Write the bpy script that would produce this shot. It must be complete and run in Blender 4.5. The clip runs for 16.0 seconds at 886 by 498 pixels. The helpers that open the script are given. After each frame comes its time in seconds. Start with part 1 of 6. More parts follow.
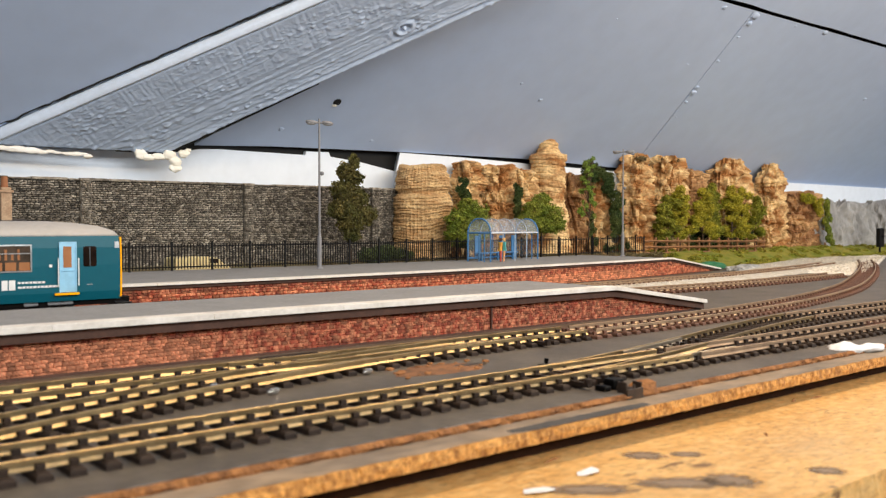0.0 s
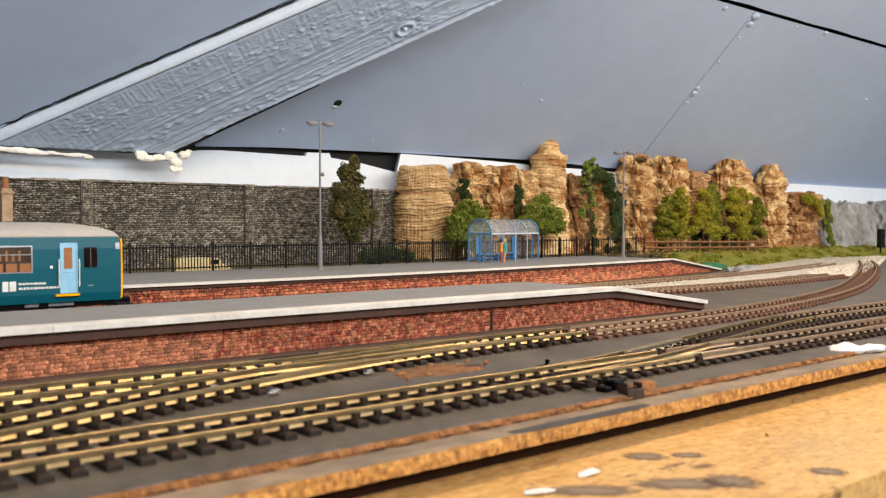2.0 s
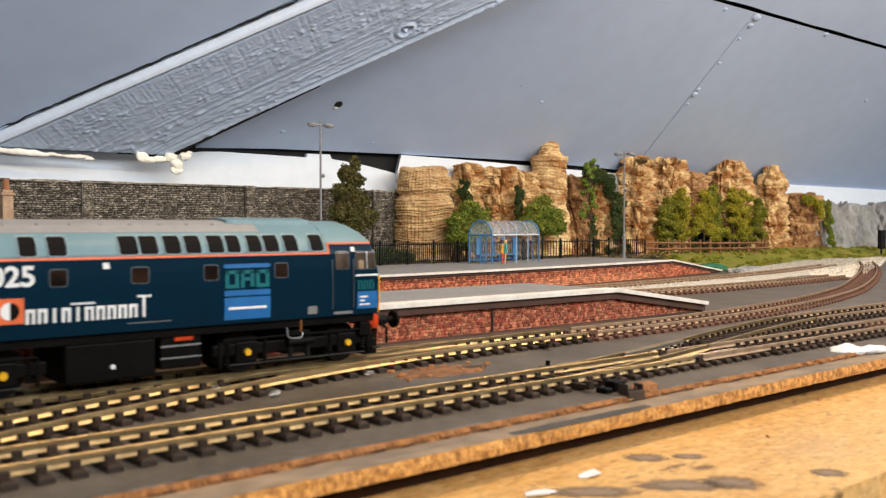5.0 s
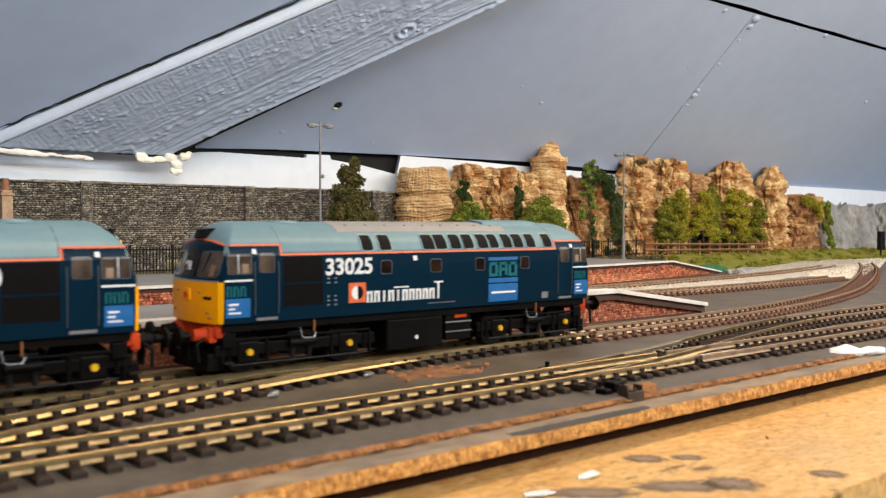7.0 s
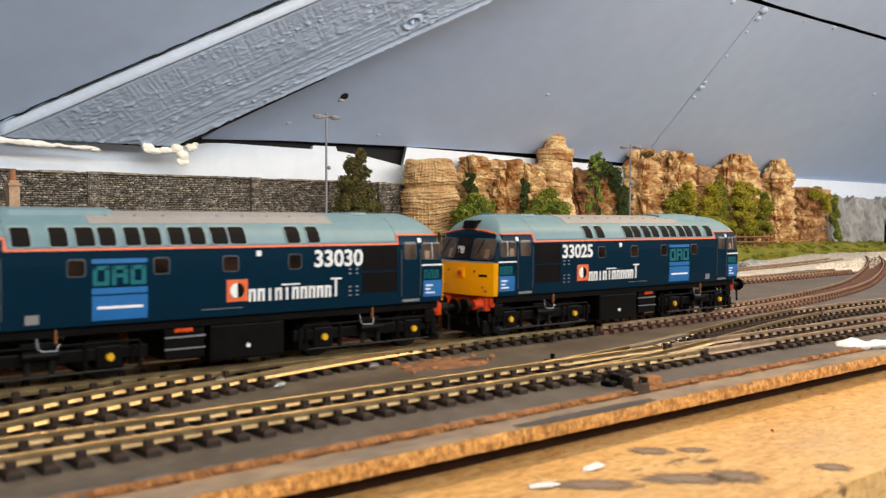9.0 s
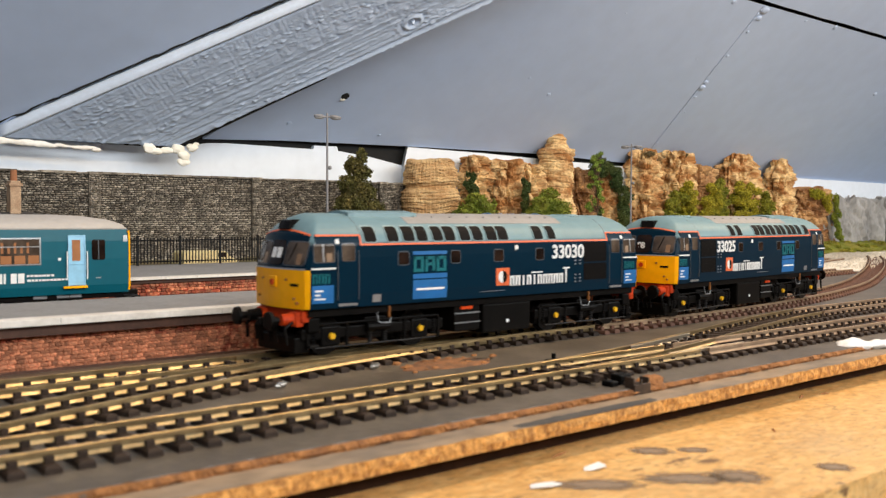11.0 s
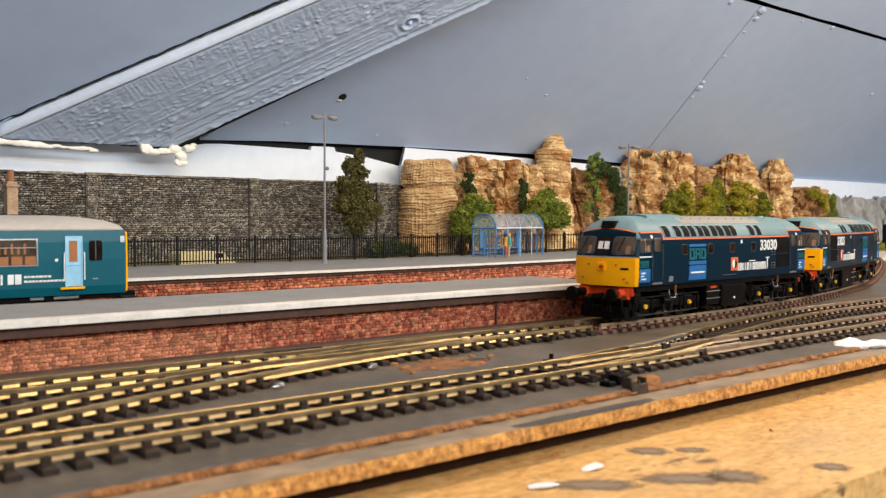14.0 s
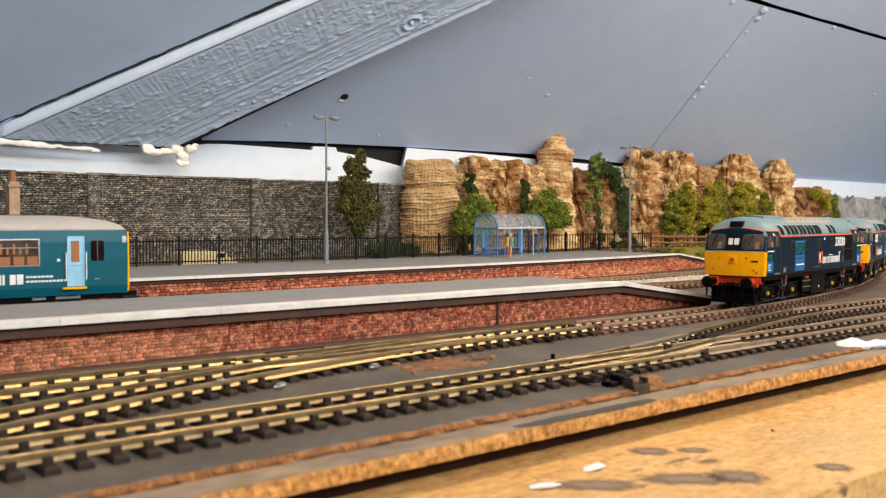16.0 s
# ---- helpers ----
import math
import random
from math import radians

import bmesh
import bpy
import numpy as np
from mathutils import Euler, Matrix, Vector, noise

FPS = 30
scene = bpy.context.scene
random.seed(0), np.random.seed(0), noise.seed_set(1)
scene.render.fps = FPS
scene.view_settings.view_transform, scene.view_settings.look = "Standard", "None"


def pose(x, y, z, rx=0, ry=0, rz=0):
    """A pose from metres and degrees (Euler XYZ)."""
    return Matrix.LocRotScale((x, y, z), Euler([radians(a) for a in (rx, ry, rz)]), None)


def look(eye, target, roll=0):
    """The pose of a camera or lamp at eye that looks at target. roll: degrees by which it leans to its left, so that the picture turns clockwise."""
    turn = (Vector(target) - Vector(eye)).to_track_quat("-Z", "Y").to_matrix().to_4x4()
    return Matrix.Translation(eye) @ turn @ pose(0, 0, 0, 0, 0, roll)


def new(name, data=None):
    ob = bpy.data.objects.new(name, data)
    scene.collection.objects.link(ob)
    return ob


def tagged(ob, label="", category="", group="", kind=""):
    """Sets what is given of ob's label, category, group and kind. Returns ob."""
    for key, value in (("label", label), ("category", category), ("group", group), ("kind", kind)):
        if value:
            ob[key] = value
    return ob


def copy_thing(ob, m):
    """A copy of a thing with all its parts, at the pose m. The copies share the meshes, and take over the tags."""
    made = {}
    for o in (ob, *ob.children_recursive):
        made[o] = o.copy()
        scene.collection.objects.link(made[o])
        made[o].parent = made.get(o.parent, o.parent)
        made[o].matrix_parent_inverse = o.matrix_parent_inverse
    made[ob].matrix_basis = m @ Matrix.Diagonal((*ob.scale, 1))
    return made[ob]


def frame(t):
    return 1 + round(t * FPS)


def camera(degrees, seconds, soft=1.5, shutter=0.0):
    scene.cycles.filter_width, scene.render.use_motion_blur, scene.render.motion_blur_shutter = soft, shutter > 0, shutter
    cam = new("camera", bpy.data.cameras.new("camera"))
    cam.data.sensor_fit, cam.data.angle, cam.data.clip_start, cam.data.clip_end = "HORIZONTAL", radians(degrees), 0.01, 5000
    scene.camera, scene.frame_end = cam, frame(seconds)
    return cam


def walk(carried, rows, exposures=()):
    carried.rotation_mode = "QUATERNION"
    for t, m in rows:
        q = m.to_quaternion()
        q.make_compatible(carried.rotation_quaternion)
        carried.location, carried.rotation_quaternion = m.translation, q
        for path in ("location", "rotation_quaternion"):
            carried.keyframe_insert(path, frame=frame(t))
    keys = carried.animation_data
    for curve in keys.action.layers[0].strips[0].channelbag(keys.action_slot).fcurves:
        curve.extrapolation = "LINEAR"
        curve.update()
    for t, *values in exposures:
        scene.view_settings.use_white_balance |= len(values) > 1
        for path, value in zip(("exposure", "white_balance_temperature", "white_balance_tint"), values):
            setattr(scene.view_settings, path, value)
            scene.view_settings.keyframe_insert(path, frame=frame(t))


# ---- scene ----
# Model railway in a loft, 1:76 scale. x runs along the main line, y away from the camera, rail tops at z = 0.
MM = 0.001
HEADING = 40.1


def cam_pose(dx, dy, dr):
    """The camera's pose: it stands still and turns a little, by thousandths of a radian and degrees of roll."""
    a, b = radians(HEADING) - dx / 1000, -0.0337 + dy / 1000
    way = Vector((math.sin(a) * math.cos(b), math.cos(a) * math.cos(b), math.sin(b)))
    eye = Vector((0, 0, 0.0493))
    return look(eye, eye + way, 0.22 + dr)


cam = camera(51.9, 16.0, soft=1.25, shutter=0.4)
cam.data.dof.use_dof = True
cam.data.dof.focus_distance, cam.data.dof.aperture_fstop = 0.63, 32
walk(cam, [(t, cam_pose(dx, dy, dr)) for t, dx, dy, dr in (
    (0.0, -7.3, 5.3, -0.12), (0.5, -6.5, 5.8, -0.14), (1.0, -6.4, 5.9, -0.13), (2.0, -6.6, 6.3, -0.15), (3.0, -6.4, 6.7, -0.14),
    (4.0, -5.9, 7.5, -0.17), (4.2, -5.9, 7.5, -0.17), (6.5, -6.5, 8.3, -0.14), (7.0, -6.5, 8.5, -0.10), (7.5, -1.5, 0.7, 0.07),
    (8.0, -0.1, -0.6, 0.09), (9.0, -0.1, -0.6, 0.09), (11.5, 1.3, -0.5, 0.06), (12.0, 1.4, -0.2, 0.07), (12.5, 1.2, -0.4, 0.05),
    (13.0, -1.1, -0.1, 0.0), (13.5, -1.4, -0.1, 0.02), (14.0, -1.8, -0.1, 0.0), (14.5, -0.4, 0.0, 0.0), (16.0, 0.0, 0.0, 0.0))])

# ---- light: two added, unseen area lamps, bounced by the white and grey boards ----
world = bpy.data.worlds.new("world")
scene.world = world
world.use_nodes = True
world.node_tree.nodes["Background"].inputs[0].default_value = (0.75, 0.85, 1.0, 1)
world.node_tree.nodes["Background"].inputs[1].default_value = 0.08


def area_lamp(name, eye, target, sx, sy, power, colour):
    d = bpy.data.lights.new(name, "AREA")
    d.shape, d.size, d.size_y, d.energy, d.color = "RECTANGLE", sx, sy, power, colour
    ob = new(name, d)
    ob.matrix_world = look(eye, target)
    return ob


# broad unseen lamp behind the camera, added to light ceiling and fronts
area_lamp("added_front_light", (0.86, -0.95, 0.68), (0.82, 0.6, 0.16), 3.7, 0.45, 41.5, (0.93, 0.955, 0.955))
# warm unseen lamp overhead, added to light the layout from above
area_lamp("added_overhead_light", (0.84, 0.19, 0.47), (0.84, 0.27, 0.0), 1.42, 0.05, 5.0, (1.0, 0.71, 0.40))
scene.view_settings.exposure = 0.0

# ---- materials ----
def mat(name, colour, rough=0.6, second=None, scale=300.0, amount=0.5, fine=0.0, bump=0.0, bump_scale=0.0, metal=0.0, island=0.0, stretch=(1, 1, 1), emit=0.0, coat=0.0, spec=0.4, fs=7.0, lo=0.35):
    """A surface of two mingled colours, with fine grain and relief; scales per metre."""
    m = bpy.data.materials.new(name)
    m.use_nodes = True
    nt = m.node_tree
    b = nt.nodes["Principled BSDF"]
    second = second or tuple(c * 0.72 for c in colour)
    co = nt.nodes.new("ShaderNodeTexCoord")
    mp = nt.nodes.new("ShaderNodeMapping")
    mp.inputs["Scale"].default_value = stretch
    nt.links.new(co.outputs["Object"], mp.inputs["Vector"])
    n1 = nt.nodes.new("ShaderNodeTexNoise")
    n1.inputs["Scale"].default_value, n1.inputs["Detail"].default_value = scale, 6
    nt.links.new(mp.outputs[0], n1.inputs["Vector"])
    ramp = nt.nodes.new("ShaderNodeMapRange")
    ramp.inputs["From Min"].default_value, ramp.inputs["From Max"].default_value = lo, 1 - lo
    ramp.inputs["To Max"].default_value = amount
    nt.links.new(n1.outputs[0], ramp.inputs["Value"])
    mix = nt.nodes.new("ShaderNodeMix")
    mix.data_type = "RGBA"
    mix.inputs[6].default_value, mix.inputs[7].default_value = (*colour, 1), (*second, 1)
    nt.links.new(ramp.outputs[0], mix.inputs[0])
    out = mix.outputs[2]
    n2 = nt.nodes.new("ShaderNodeTexNoise")
    n2.inputs["Scale"].default_value, n2.inputs["Detail"].default_value = scale * fs, 4
    nt.links.new(mp.outputs[0], n2.inputs["Vector"])
    hs = nt.nodes.new("ShaderNodeHueSaturation")
    v = nt.nodes.new("ShaderNodeMapRange")
    v.inputs["From Min"].default_value, v.inputs["From Max"].default_value = 0.3, 0.7
    v.inputs["To Min"].default_value, v.inputs["To Max"].default_value = 1 - fine, 1 + fine
    nt.links.new(n2.outputs[0], v.inputs["Value"])
    val = v.outputs[0]
    if island:
        gi, oi = nt.nodes.new("ShaderNodeNewGeometry"), nt.nodes.new("ShaderNodeObjectInfo")
        ad = nt.nodes.new("ShaderNodeMath")
        nt.links.new(gi.outputs["Random Per Island"], ad.inputs[0])
        nt.links.new(oi.outputs["Random"], ad.inputs[1])
        fr = nt.nodes.new("ShaderNodeMath")
        fr.operation = "FRACT"
        nt.links.new(ad.outputs[0], fr.inputs[0])
        mr = nt.nodes.new("ShaderNodeMapRange")
        mr.inputs["To Min"].default_value, mr.inputs["To Max"].default_value = 1 - island, 1 + island
        nt.links.new(fr.outputs[0], mr.inputs["Value"])
        mu = nt.nodes.new("ShaderNodeMath")
        mu.operation = "MULTIPLY"
        nt.links.new(val, mu.inputs[0])
        nt.links.new(mr.outputs[0], mu.inputs[1])
        val = mu.outputs[0]
    nt.links.new(val, hs.inputs["Value"])
    nt.links.new(out, hs.inputs["Color"])
    nt.links.new(hs.outputs[0], b.inputs["Base Color"])
    b.inputs["Roughness"].default_value, b.inputs["Metallic"].default_value = rough, metal
    b.inputs["Coat Weight"].default_value, b.inputs["Specular IOR Level"].default_value = coat, spec
    if bump:
        bp = nt.nodes.new("ShaderNodeBump")
        bp.inputs["Strength"].default_value, bp.inputs["Distance"].default_value = bump, 0.0006
        n3 = nt.nodes.new("ShaderNodeTexNoise")
        n3.inputs["Scale"].default_value, n3.inputs["Detail"].default_value = bump_scale or scale * 3, 5
        nt.links.new(mp.outputs[0], n3.inputs["Vector"])
        nt.links.new(n3.outputs[0], bp.inputs["Height"])
        nt.links.new(bp.outputs[0], b.inputs["Normal"])
    if emit:
        b.inputs["Emission Color"].default_value, b.inputs["Emission Strength"].default_value = (*colour, 1), emit
    return m


def glass(name, tint, rough=0.03, alpha=0.25):
    m = bpy.data.materials.new(name)
    m.use_nodes = True
    b = m.node_tree.nodes["Principled BSDF"]
    b.inputs["Base Color"].default_value, b.inputs["Roughness"].default_value = (*tint, 1), rough
    b.inputs["Alpha"].default_value = alpha
    return m


def worn_board():
    """Bare chipboard worn smooth: pressed flakes, pale rubbed areas and thin grey paint wiped over it."""
    m = mat("bare_chipboard_top", (0.70, 0.41, 0.145), 0.45, (0.56, 0.30, 0.09), 30, 0.7, 0.2, 0.5, 500, fs=16, lo=0.40, stretch=(0.7, 1, 1))
    nt = m.node_tree
    b = nt.nodes["Principled BSDF"]
    old = b.inputs["Base Color"].links[0].from_socket
    co = nt.nodes.new("ShaderNodeTexCoord")

    def layer(scale, detail, lo, hi, top, colour, under, dx):
        mp = nt.nodes.new("ShaderNodeMapping")
        mp.inputs["Location"].default_value = (dx, 0, 0)
        mp.inputs["Scale"].default_value = (0.55, 1, 1)
        nt.links.new(co.outputs["Object"], mp.inputs["Vector"])
        n = nt.nodes.new("ShaderNodeTexNoise")
        n.inputs["Scale"].default_value, n.inputs["Detail"].default_value, n.inputs["Roughness"].default_value = scale, detail, 0.62
        nt.links.new(mp.outputs[0], n.inputs["Vector"])
        r = nt.nodes.new("ShaderNodeMapRange")
        r.inputs["From Min"].default_value, r.inputs["From Max"].default_value, r.inputs["To Max"].default_value = lo, hi, top
        nt.links.new(n.outputs[0], r.inputs["Value"])
        x = nt.nodes.new("ShaderNodeMix")
        x.data_type = "RGBA"
        x.inputs[7].default_value = (*colour, 1)
        nt.links.new(under, x.inputs[6])
        nt.links.new(r.outputs[0], x.inputs[0])
        return x.outputs[2]

    out = layer(230, 6, 0.48, 0.62, 0.5, (0.82, 0.55, 0.23), old, 3.0)
    out = layer(420, 5, 0.54, 0.64, 0.55, (0.34, 0.17, 0.06), out, 5.0)
    out = layer(10, 9, 0.52, 0.66, 0.42, (0.45, 0.36, 0.24), out, 7.0)
    out = layer(80, 8, 0.64, 0.69, 0.9, (0.16, 0.085, 0.04), out, 1.0)
    nt.links.new(out, b.inputs["Base Color"])
    return m


CEIL = mat("grey_ceiling_paint", (0.497, 0.606, 0.812), 0.5, (0.450, 0.551, 0.749), 6, 0.6, 0.03, 0.15, 120)
WHITE = mat("white_emulsion", (0.765, 0.83, 0.915), 0.6, (0.69, 0.74, 0.81), 12, 0.5, 0.03, 0.15, 200)
BEAMW = mat("grey_painted_rough_wood", (0.512, 0.622, 0.807), 0.36, (0.45, 0.547, 0.713), 25, 0.7, 0.05, 0.35, 500)
# plain black that stands in for the shade inside gaps and holes
BLACK = mat("black_gap_shade", (0.01, 0.01, 0.01), 0.9)
FILLER = mat("white_filler", (0.90, 0.88, 0.83), 0.7, (0.78, 0.70, 0.58), 60, 0.5, 0.05, 0.4, 300)
FOAM = mat("cream_expanding_foam", (0.92, 0.90, 0.82), 0.6, (0.85, 0.81, 0.68), 50, 0.5, 0.04, 0.3, 200)
BASE = mat("grey_painted_baseboard", (0.120, 0.096, 0.070), 0.46, (0.058, 0.044, 0.031), 40, 0.7, 0.18, 0.25, 600, spec=0.55)
CHIP = mat("chipboard_edge", (0.66, 0.33, 0.085), 0.8, (0.20, 0.075, 0.02), 520, 0.8, 0.4, 1.0, 900, lo=0.36)
CHIPTOP = worn_board()
CORK = mat("cork_underlay", (0.36, 0.15, 0.045), 0.9, (0.15, 0.06, 0.022), 250, 0.8, 0.3, 0.8, 700)
GREYWASH = mat("grey_paint_wash_on_board", (0.34, 0.235, 0.14), 0.6, (0.15, 0.125, 0.10), 34, 0.95, 0.25, 0.3, 400, stretch=(0.5, 1, 1))
RAIL = mat("nickel_silver_rail_side", (0.46, 0.345, 0.18), 0.30, (0.22, 0.145, 0.065), 120, 0.6, 0.1, 0.1, 800, metal=0.85)
RAILRUST = mat("rusty_rail", (0.38, 0.265, 0.165), 0.45, (0.20, 0.12, 0.075), 160, 0.6, 0.1, metal=0.5)
SLEEPER = mat("dark_plastic_sleeper", (0.030, 0.017, 0.010), 0.65, (0.017, 0.010, 0.007), 200, 0.6, 0.2, 0.3, 900, island=0.25, spec=0.25)
SLEEPRUST = mat("weathered_brown_sleeper", (0.125, 0.056, 0.033), 0.7, (0.062, 0.029, 0.019), 200, 0.6, 0.2, 0.3, 900, island=0.25)
TARMAC = mat("grey_platform_surface", (0.25, 0.245, 0.24), 0.85, (0.20, 0.195, 0.19), 60, 0.6, 0.12, 0.25, 900)
EDGE = mat("white_platform_edge", (0.74, 0.70, 0.64), 0.7, (0.52, 0.47, 0.41), 90, 0.6, 0.08, 0.2, 500)
COPINGSHADE = mat("dark_brown_coping_shade", (0.095, 0.042, 0.026), 0.7, (0.05, 0.024, 0.016), 90, 0.6, 0.15, 0.2, 500)
BRICKMORTAR = mat("red_stone_mortar", (0.26, 0.075, 0.04), 0.85, (0.18, 0.05, 0.03), 200, 0.6, 0.2)
BRICK = mat("red_stone_block", (0.29, 0.058, 0.028), 0.8, (0.56, 0.23, 0.115), 380, 0.75, 0.4, 0.6, 900, island=0.5, lo=0.40)
STONEM = mat("dark_stone_wall_joint", (0.03, 0.026, 0.022), 0.9)
STONE = mat("grey_rubble_stone", (0.115, 0.097, 0.076), 0.85, (0.43, 0.385, 0.315), 220, 0.75, 0.35, 0.6, 900, island=0.6)
ROCK = mat("cork_bark_rock", (0.70, 0.49, 0.24), 0.85, (0.30, 0.12, 0.03), 32, 0.95, 0.32, 1.0, 300, stretch=(1, 1, 2.2), lo=0.4)
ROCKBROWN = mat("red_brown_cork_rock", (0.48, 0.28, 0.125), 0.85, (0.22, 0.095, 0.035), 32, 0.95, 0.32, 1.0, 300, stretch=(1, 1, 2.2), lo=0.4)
ROCKBAND = mat("banded_cork_rock", (0.58, 0.40, 0.20), 0.85, (0.34, 0.18, 0.07), 45, 0.8, 0.3, 0.8, 220, stretch=(1, 1, 4))
GREYROCK = mat("grey_plaster_rock", (0.36, 0.35, 0.335), 0.85, (0.20, 0.195, 0.19), 26, 0.9, 0.15, 0.5, 120, stretch=(1, 1, 0.4))
BALLAST = mat("pale_ballast", (0.76, 0.71, 0.62), 0.9, (0.52, 0.45, 0.35), 160, 0.8, 0.25, 0.6, 700, island=0.3)
GRASS = mat("grass_scatter", (0.18, 0.215, 0.016), 0.9, (0.34, 0.28, 0.04), 60, 0.9, 0.3, 0.6, 500, island=0.45)
SCRUB = mat("brown_green_scrub", (0.12, 0.11, 0.045), 0.9, (0.20, 0.14, 0.07), 60, 0.9, 0.3, 0.6, 500)
PLASTER = mat("white_plaster_blob", (0.82, 0.81, 0.79), 0.7, (0.7, 0.69, 0.66), 60, 0.5, 0.04, 0.5, 200)

# ---- helpers for building; lengths in millimetres ----
def box(bm, x0, x1, y0, y1, z0, z1):
    vs = [bm.verts.new(p) for p in ((x0, y0, z0), (x1, y0, z0), (x1, y1, z0), (x0, y1, z0), (x0, y0, z1), (x1, y0, z1), (x1, y1, z1), (x0, y1, z1))]
    for f in ((3, 2, 1, 0), (4, 5, 6, 7), (0, 1, 5, 4), (1, 2, 6, 5), (2, 3, 7, 6), (3, 0, 4, 7)):
        bm.faces.new([vs[i] for i in f])
    return vs


def made(bm_or_boxes=None, *boxes):
    bm = bmesh.new()
    for b in ((bm_or_boxes,) if bm_or_boxes else ()) + boxes:
        box(bm, *b)
    return bm


def cyl(bm, a, b, r0, r1=None, n=12):
    """A tapered rod from a to b."""
    a, b = Vector(a), Vector(b)
    r1 = r0 if r1 is None else r1
    q = (b - a).to_track_quat("Z", "Y")
    rings = []
    for p, r in ((a, r0), (b, r1)):
        rings.append([bm.verts.new(p + q @ Vector((r * math.cos(2 * math.pi * i / n), r * math.sin(2 * math.pi * i / n), 0))) for i in range(n)])
    for i in range(n):
        bm.faces.new((rings[0][i], rings[0][(i + 1) % n], rings[1][(i + 1) % n], rings[1][i]))
    bm.faces.new(rings[0][::-1])
    bm.faces.new(rings[1])
    return bm


def loft(bm, sections, close=True, caps=True):
    """A skin over rings of points, ring to ring."""
    rings = [[bm.verts.new(p) for p in s] for s in sections]
    n = len(rings[0])
    for a, b in zip(rings, rings[1:]):
        for i in range(n if close else n - 1):
            bm.faces.new((a[i], a[(i + 1) % n], b[(i + 1) % n], b[i]))
    if caps and close:
        bm.faces.new(rings[0][::-1])
        bm.faces.new(rings[-1])
    bmesh.ops.recalc_face_normals(bm, faces=bm.faces)
    return bm


def mesh_of(name, bm, material, smooth=False):
    bm.transform(Matrix.Scale(MM, 4))
    me = bpy.data.meshes.new(name)
    bm.to_mesh(me)
    bm.free()
    me.materials.append(material)
    if smooth:
        for p in me.polygons:
            p.use_smooth = True
    return me


def part(name, bm, material, parent=None, label="", bevel=0.0, smooth=False, at=None):
    """Links a bmesh as one mesh object, under a thing or a part."""
    ob = new(name, mesh_of(name, bm, material, smooth))
    if at is not None:
        ob.matrix_world = at
    ob.parent = parent
    if bevel:
        md = ob.modifiers.new("bevel", "BEVEL")
        md.width, md.segments, md.limit_method = bevel * MM, 2, "ANGLE"
    return tagged(ob, label)


def piece(name, mesh, parent, m):
    """One of many alike pieces that share a mesh."""
    ob = new(name, mesh)
    ob.parent = parent
    ob.matrix_basis = m
    return ob


def at(x, y, z, rz=0, rx=0, ry=0):
    return pose(x * MM, y * MM, z * MM, rx, ry, rz)


def thing(name, label, category, m=None, group=""):
    ob = new(name)
    ob.empty_display_size = 0.01
    if m is not None:
        ob.matrix_world = m
    return tagged(ob, label, category, group)


def structure(name, bm, material, label="", bevel=0.0, smooth=False):
    ob = part(name, bm, material, None, label, bevel, smooth)
    return tagged(ob, kind="structure")


# ---- the loft: walls, floor, sloping ceiling ----
WALL_Y, EAVES, SLOPE = 790, 119, 0.8


def ceil_z(y):
    return EAVES + (WALL_Y - y) * SLOPE


# unseen closing walls, brown to cut bright reflections and warm the bounced light
WALLBROWN = mat("unseen_wall_brown", (0.24, 0.15, 0.09), 0.7, (0.15, 0.09, 0.05), 8, 0.7, 0.15, stretch=(6, 6, 1))
structure("wall_north", made((-1500, 2900, WALL_Y + 2, WALL_Y + 60, -920, 700)), WHITE, "white painted board at the eaves of the loft")
structure("wall_south", made((-1500, 2900, -1260, -1200, -920, 1300)), WALLBROWN, "unseen dark brown wall closing the loft")
structure("wall_west", made((-1560, -1500, -1260, 850, -920, 1300)), WALLBROWN, "unseen dark brown end wall closing the loft")
structure("wall_east", made((2900, 2960, -1260, 850, -920, 1300)), WALLBROWN, "unseen dark brown end wall closing the loft")
structure("floor", made((-1560, 2960, -1260, 850, -960, -920)), CHIPTOP, "bare chipboard loft floor")
structure("ceiling_flat", made((-1560, 2960, -1260, -480, 1135, 1180)), CEIL, "grey painted flat part of the loft ceiling")


def slope_slab(x0, x1, y0, y1, thick, lift=0.0):
    """A board that lies on the roof slope, from y0 (high) to y1 (at the eaves)."""
    bm = bmesh.new()
    sec = [(y0, ceil_z(y0) + lift), (y1, ceil_z(y1) + lift), (y1, ceil_z(y1) + lift + thick), (y0, ceil_z(y0) + lift + thick)]
    return loft(bm, [[(x0, y, z) for y, z in sec], [(x1, y, z) for y, z in sec]])


def corner_slab(pts, thick, lift=0.0):
    """A board on the slope with the given outline in plan; its upper edge is cut back under the joint."""
    bm = bmesh.new()
    return loft(bm, [[(x, y, ceil_z(y) + lift) for x, y in pts], [(x, y + (8 if 568 < y < 572 else 0), ceil_z(y) + lift + thick) for x, y in pts]])


ceil_r = structure("ceiling_1", corner_slab([(372, 788), (454, 784), (606, 781), (811, 779), (914, 782), (1007, 784), (958, 570), (655, 570), (470, 706), (418, 748), (396, 764)], 3), CEIL, "grey painted ceiling board with filled screw holes")
structure("ceiling_2", corner_slab([(1008.4, 785), (1100, 792), (2890, 792), (2890, 570), (959.2, 570)], 2), CEIL, "grey painted ceiling board with a cracked joint")
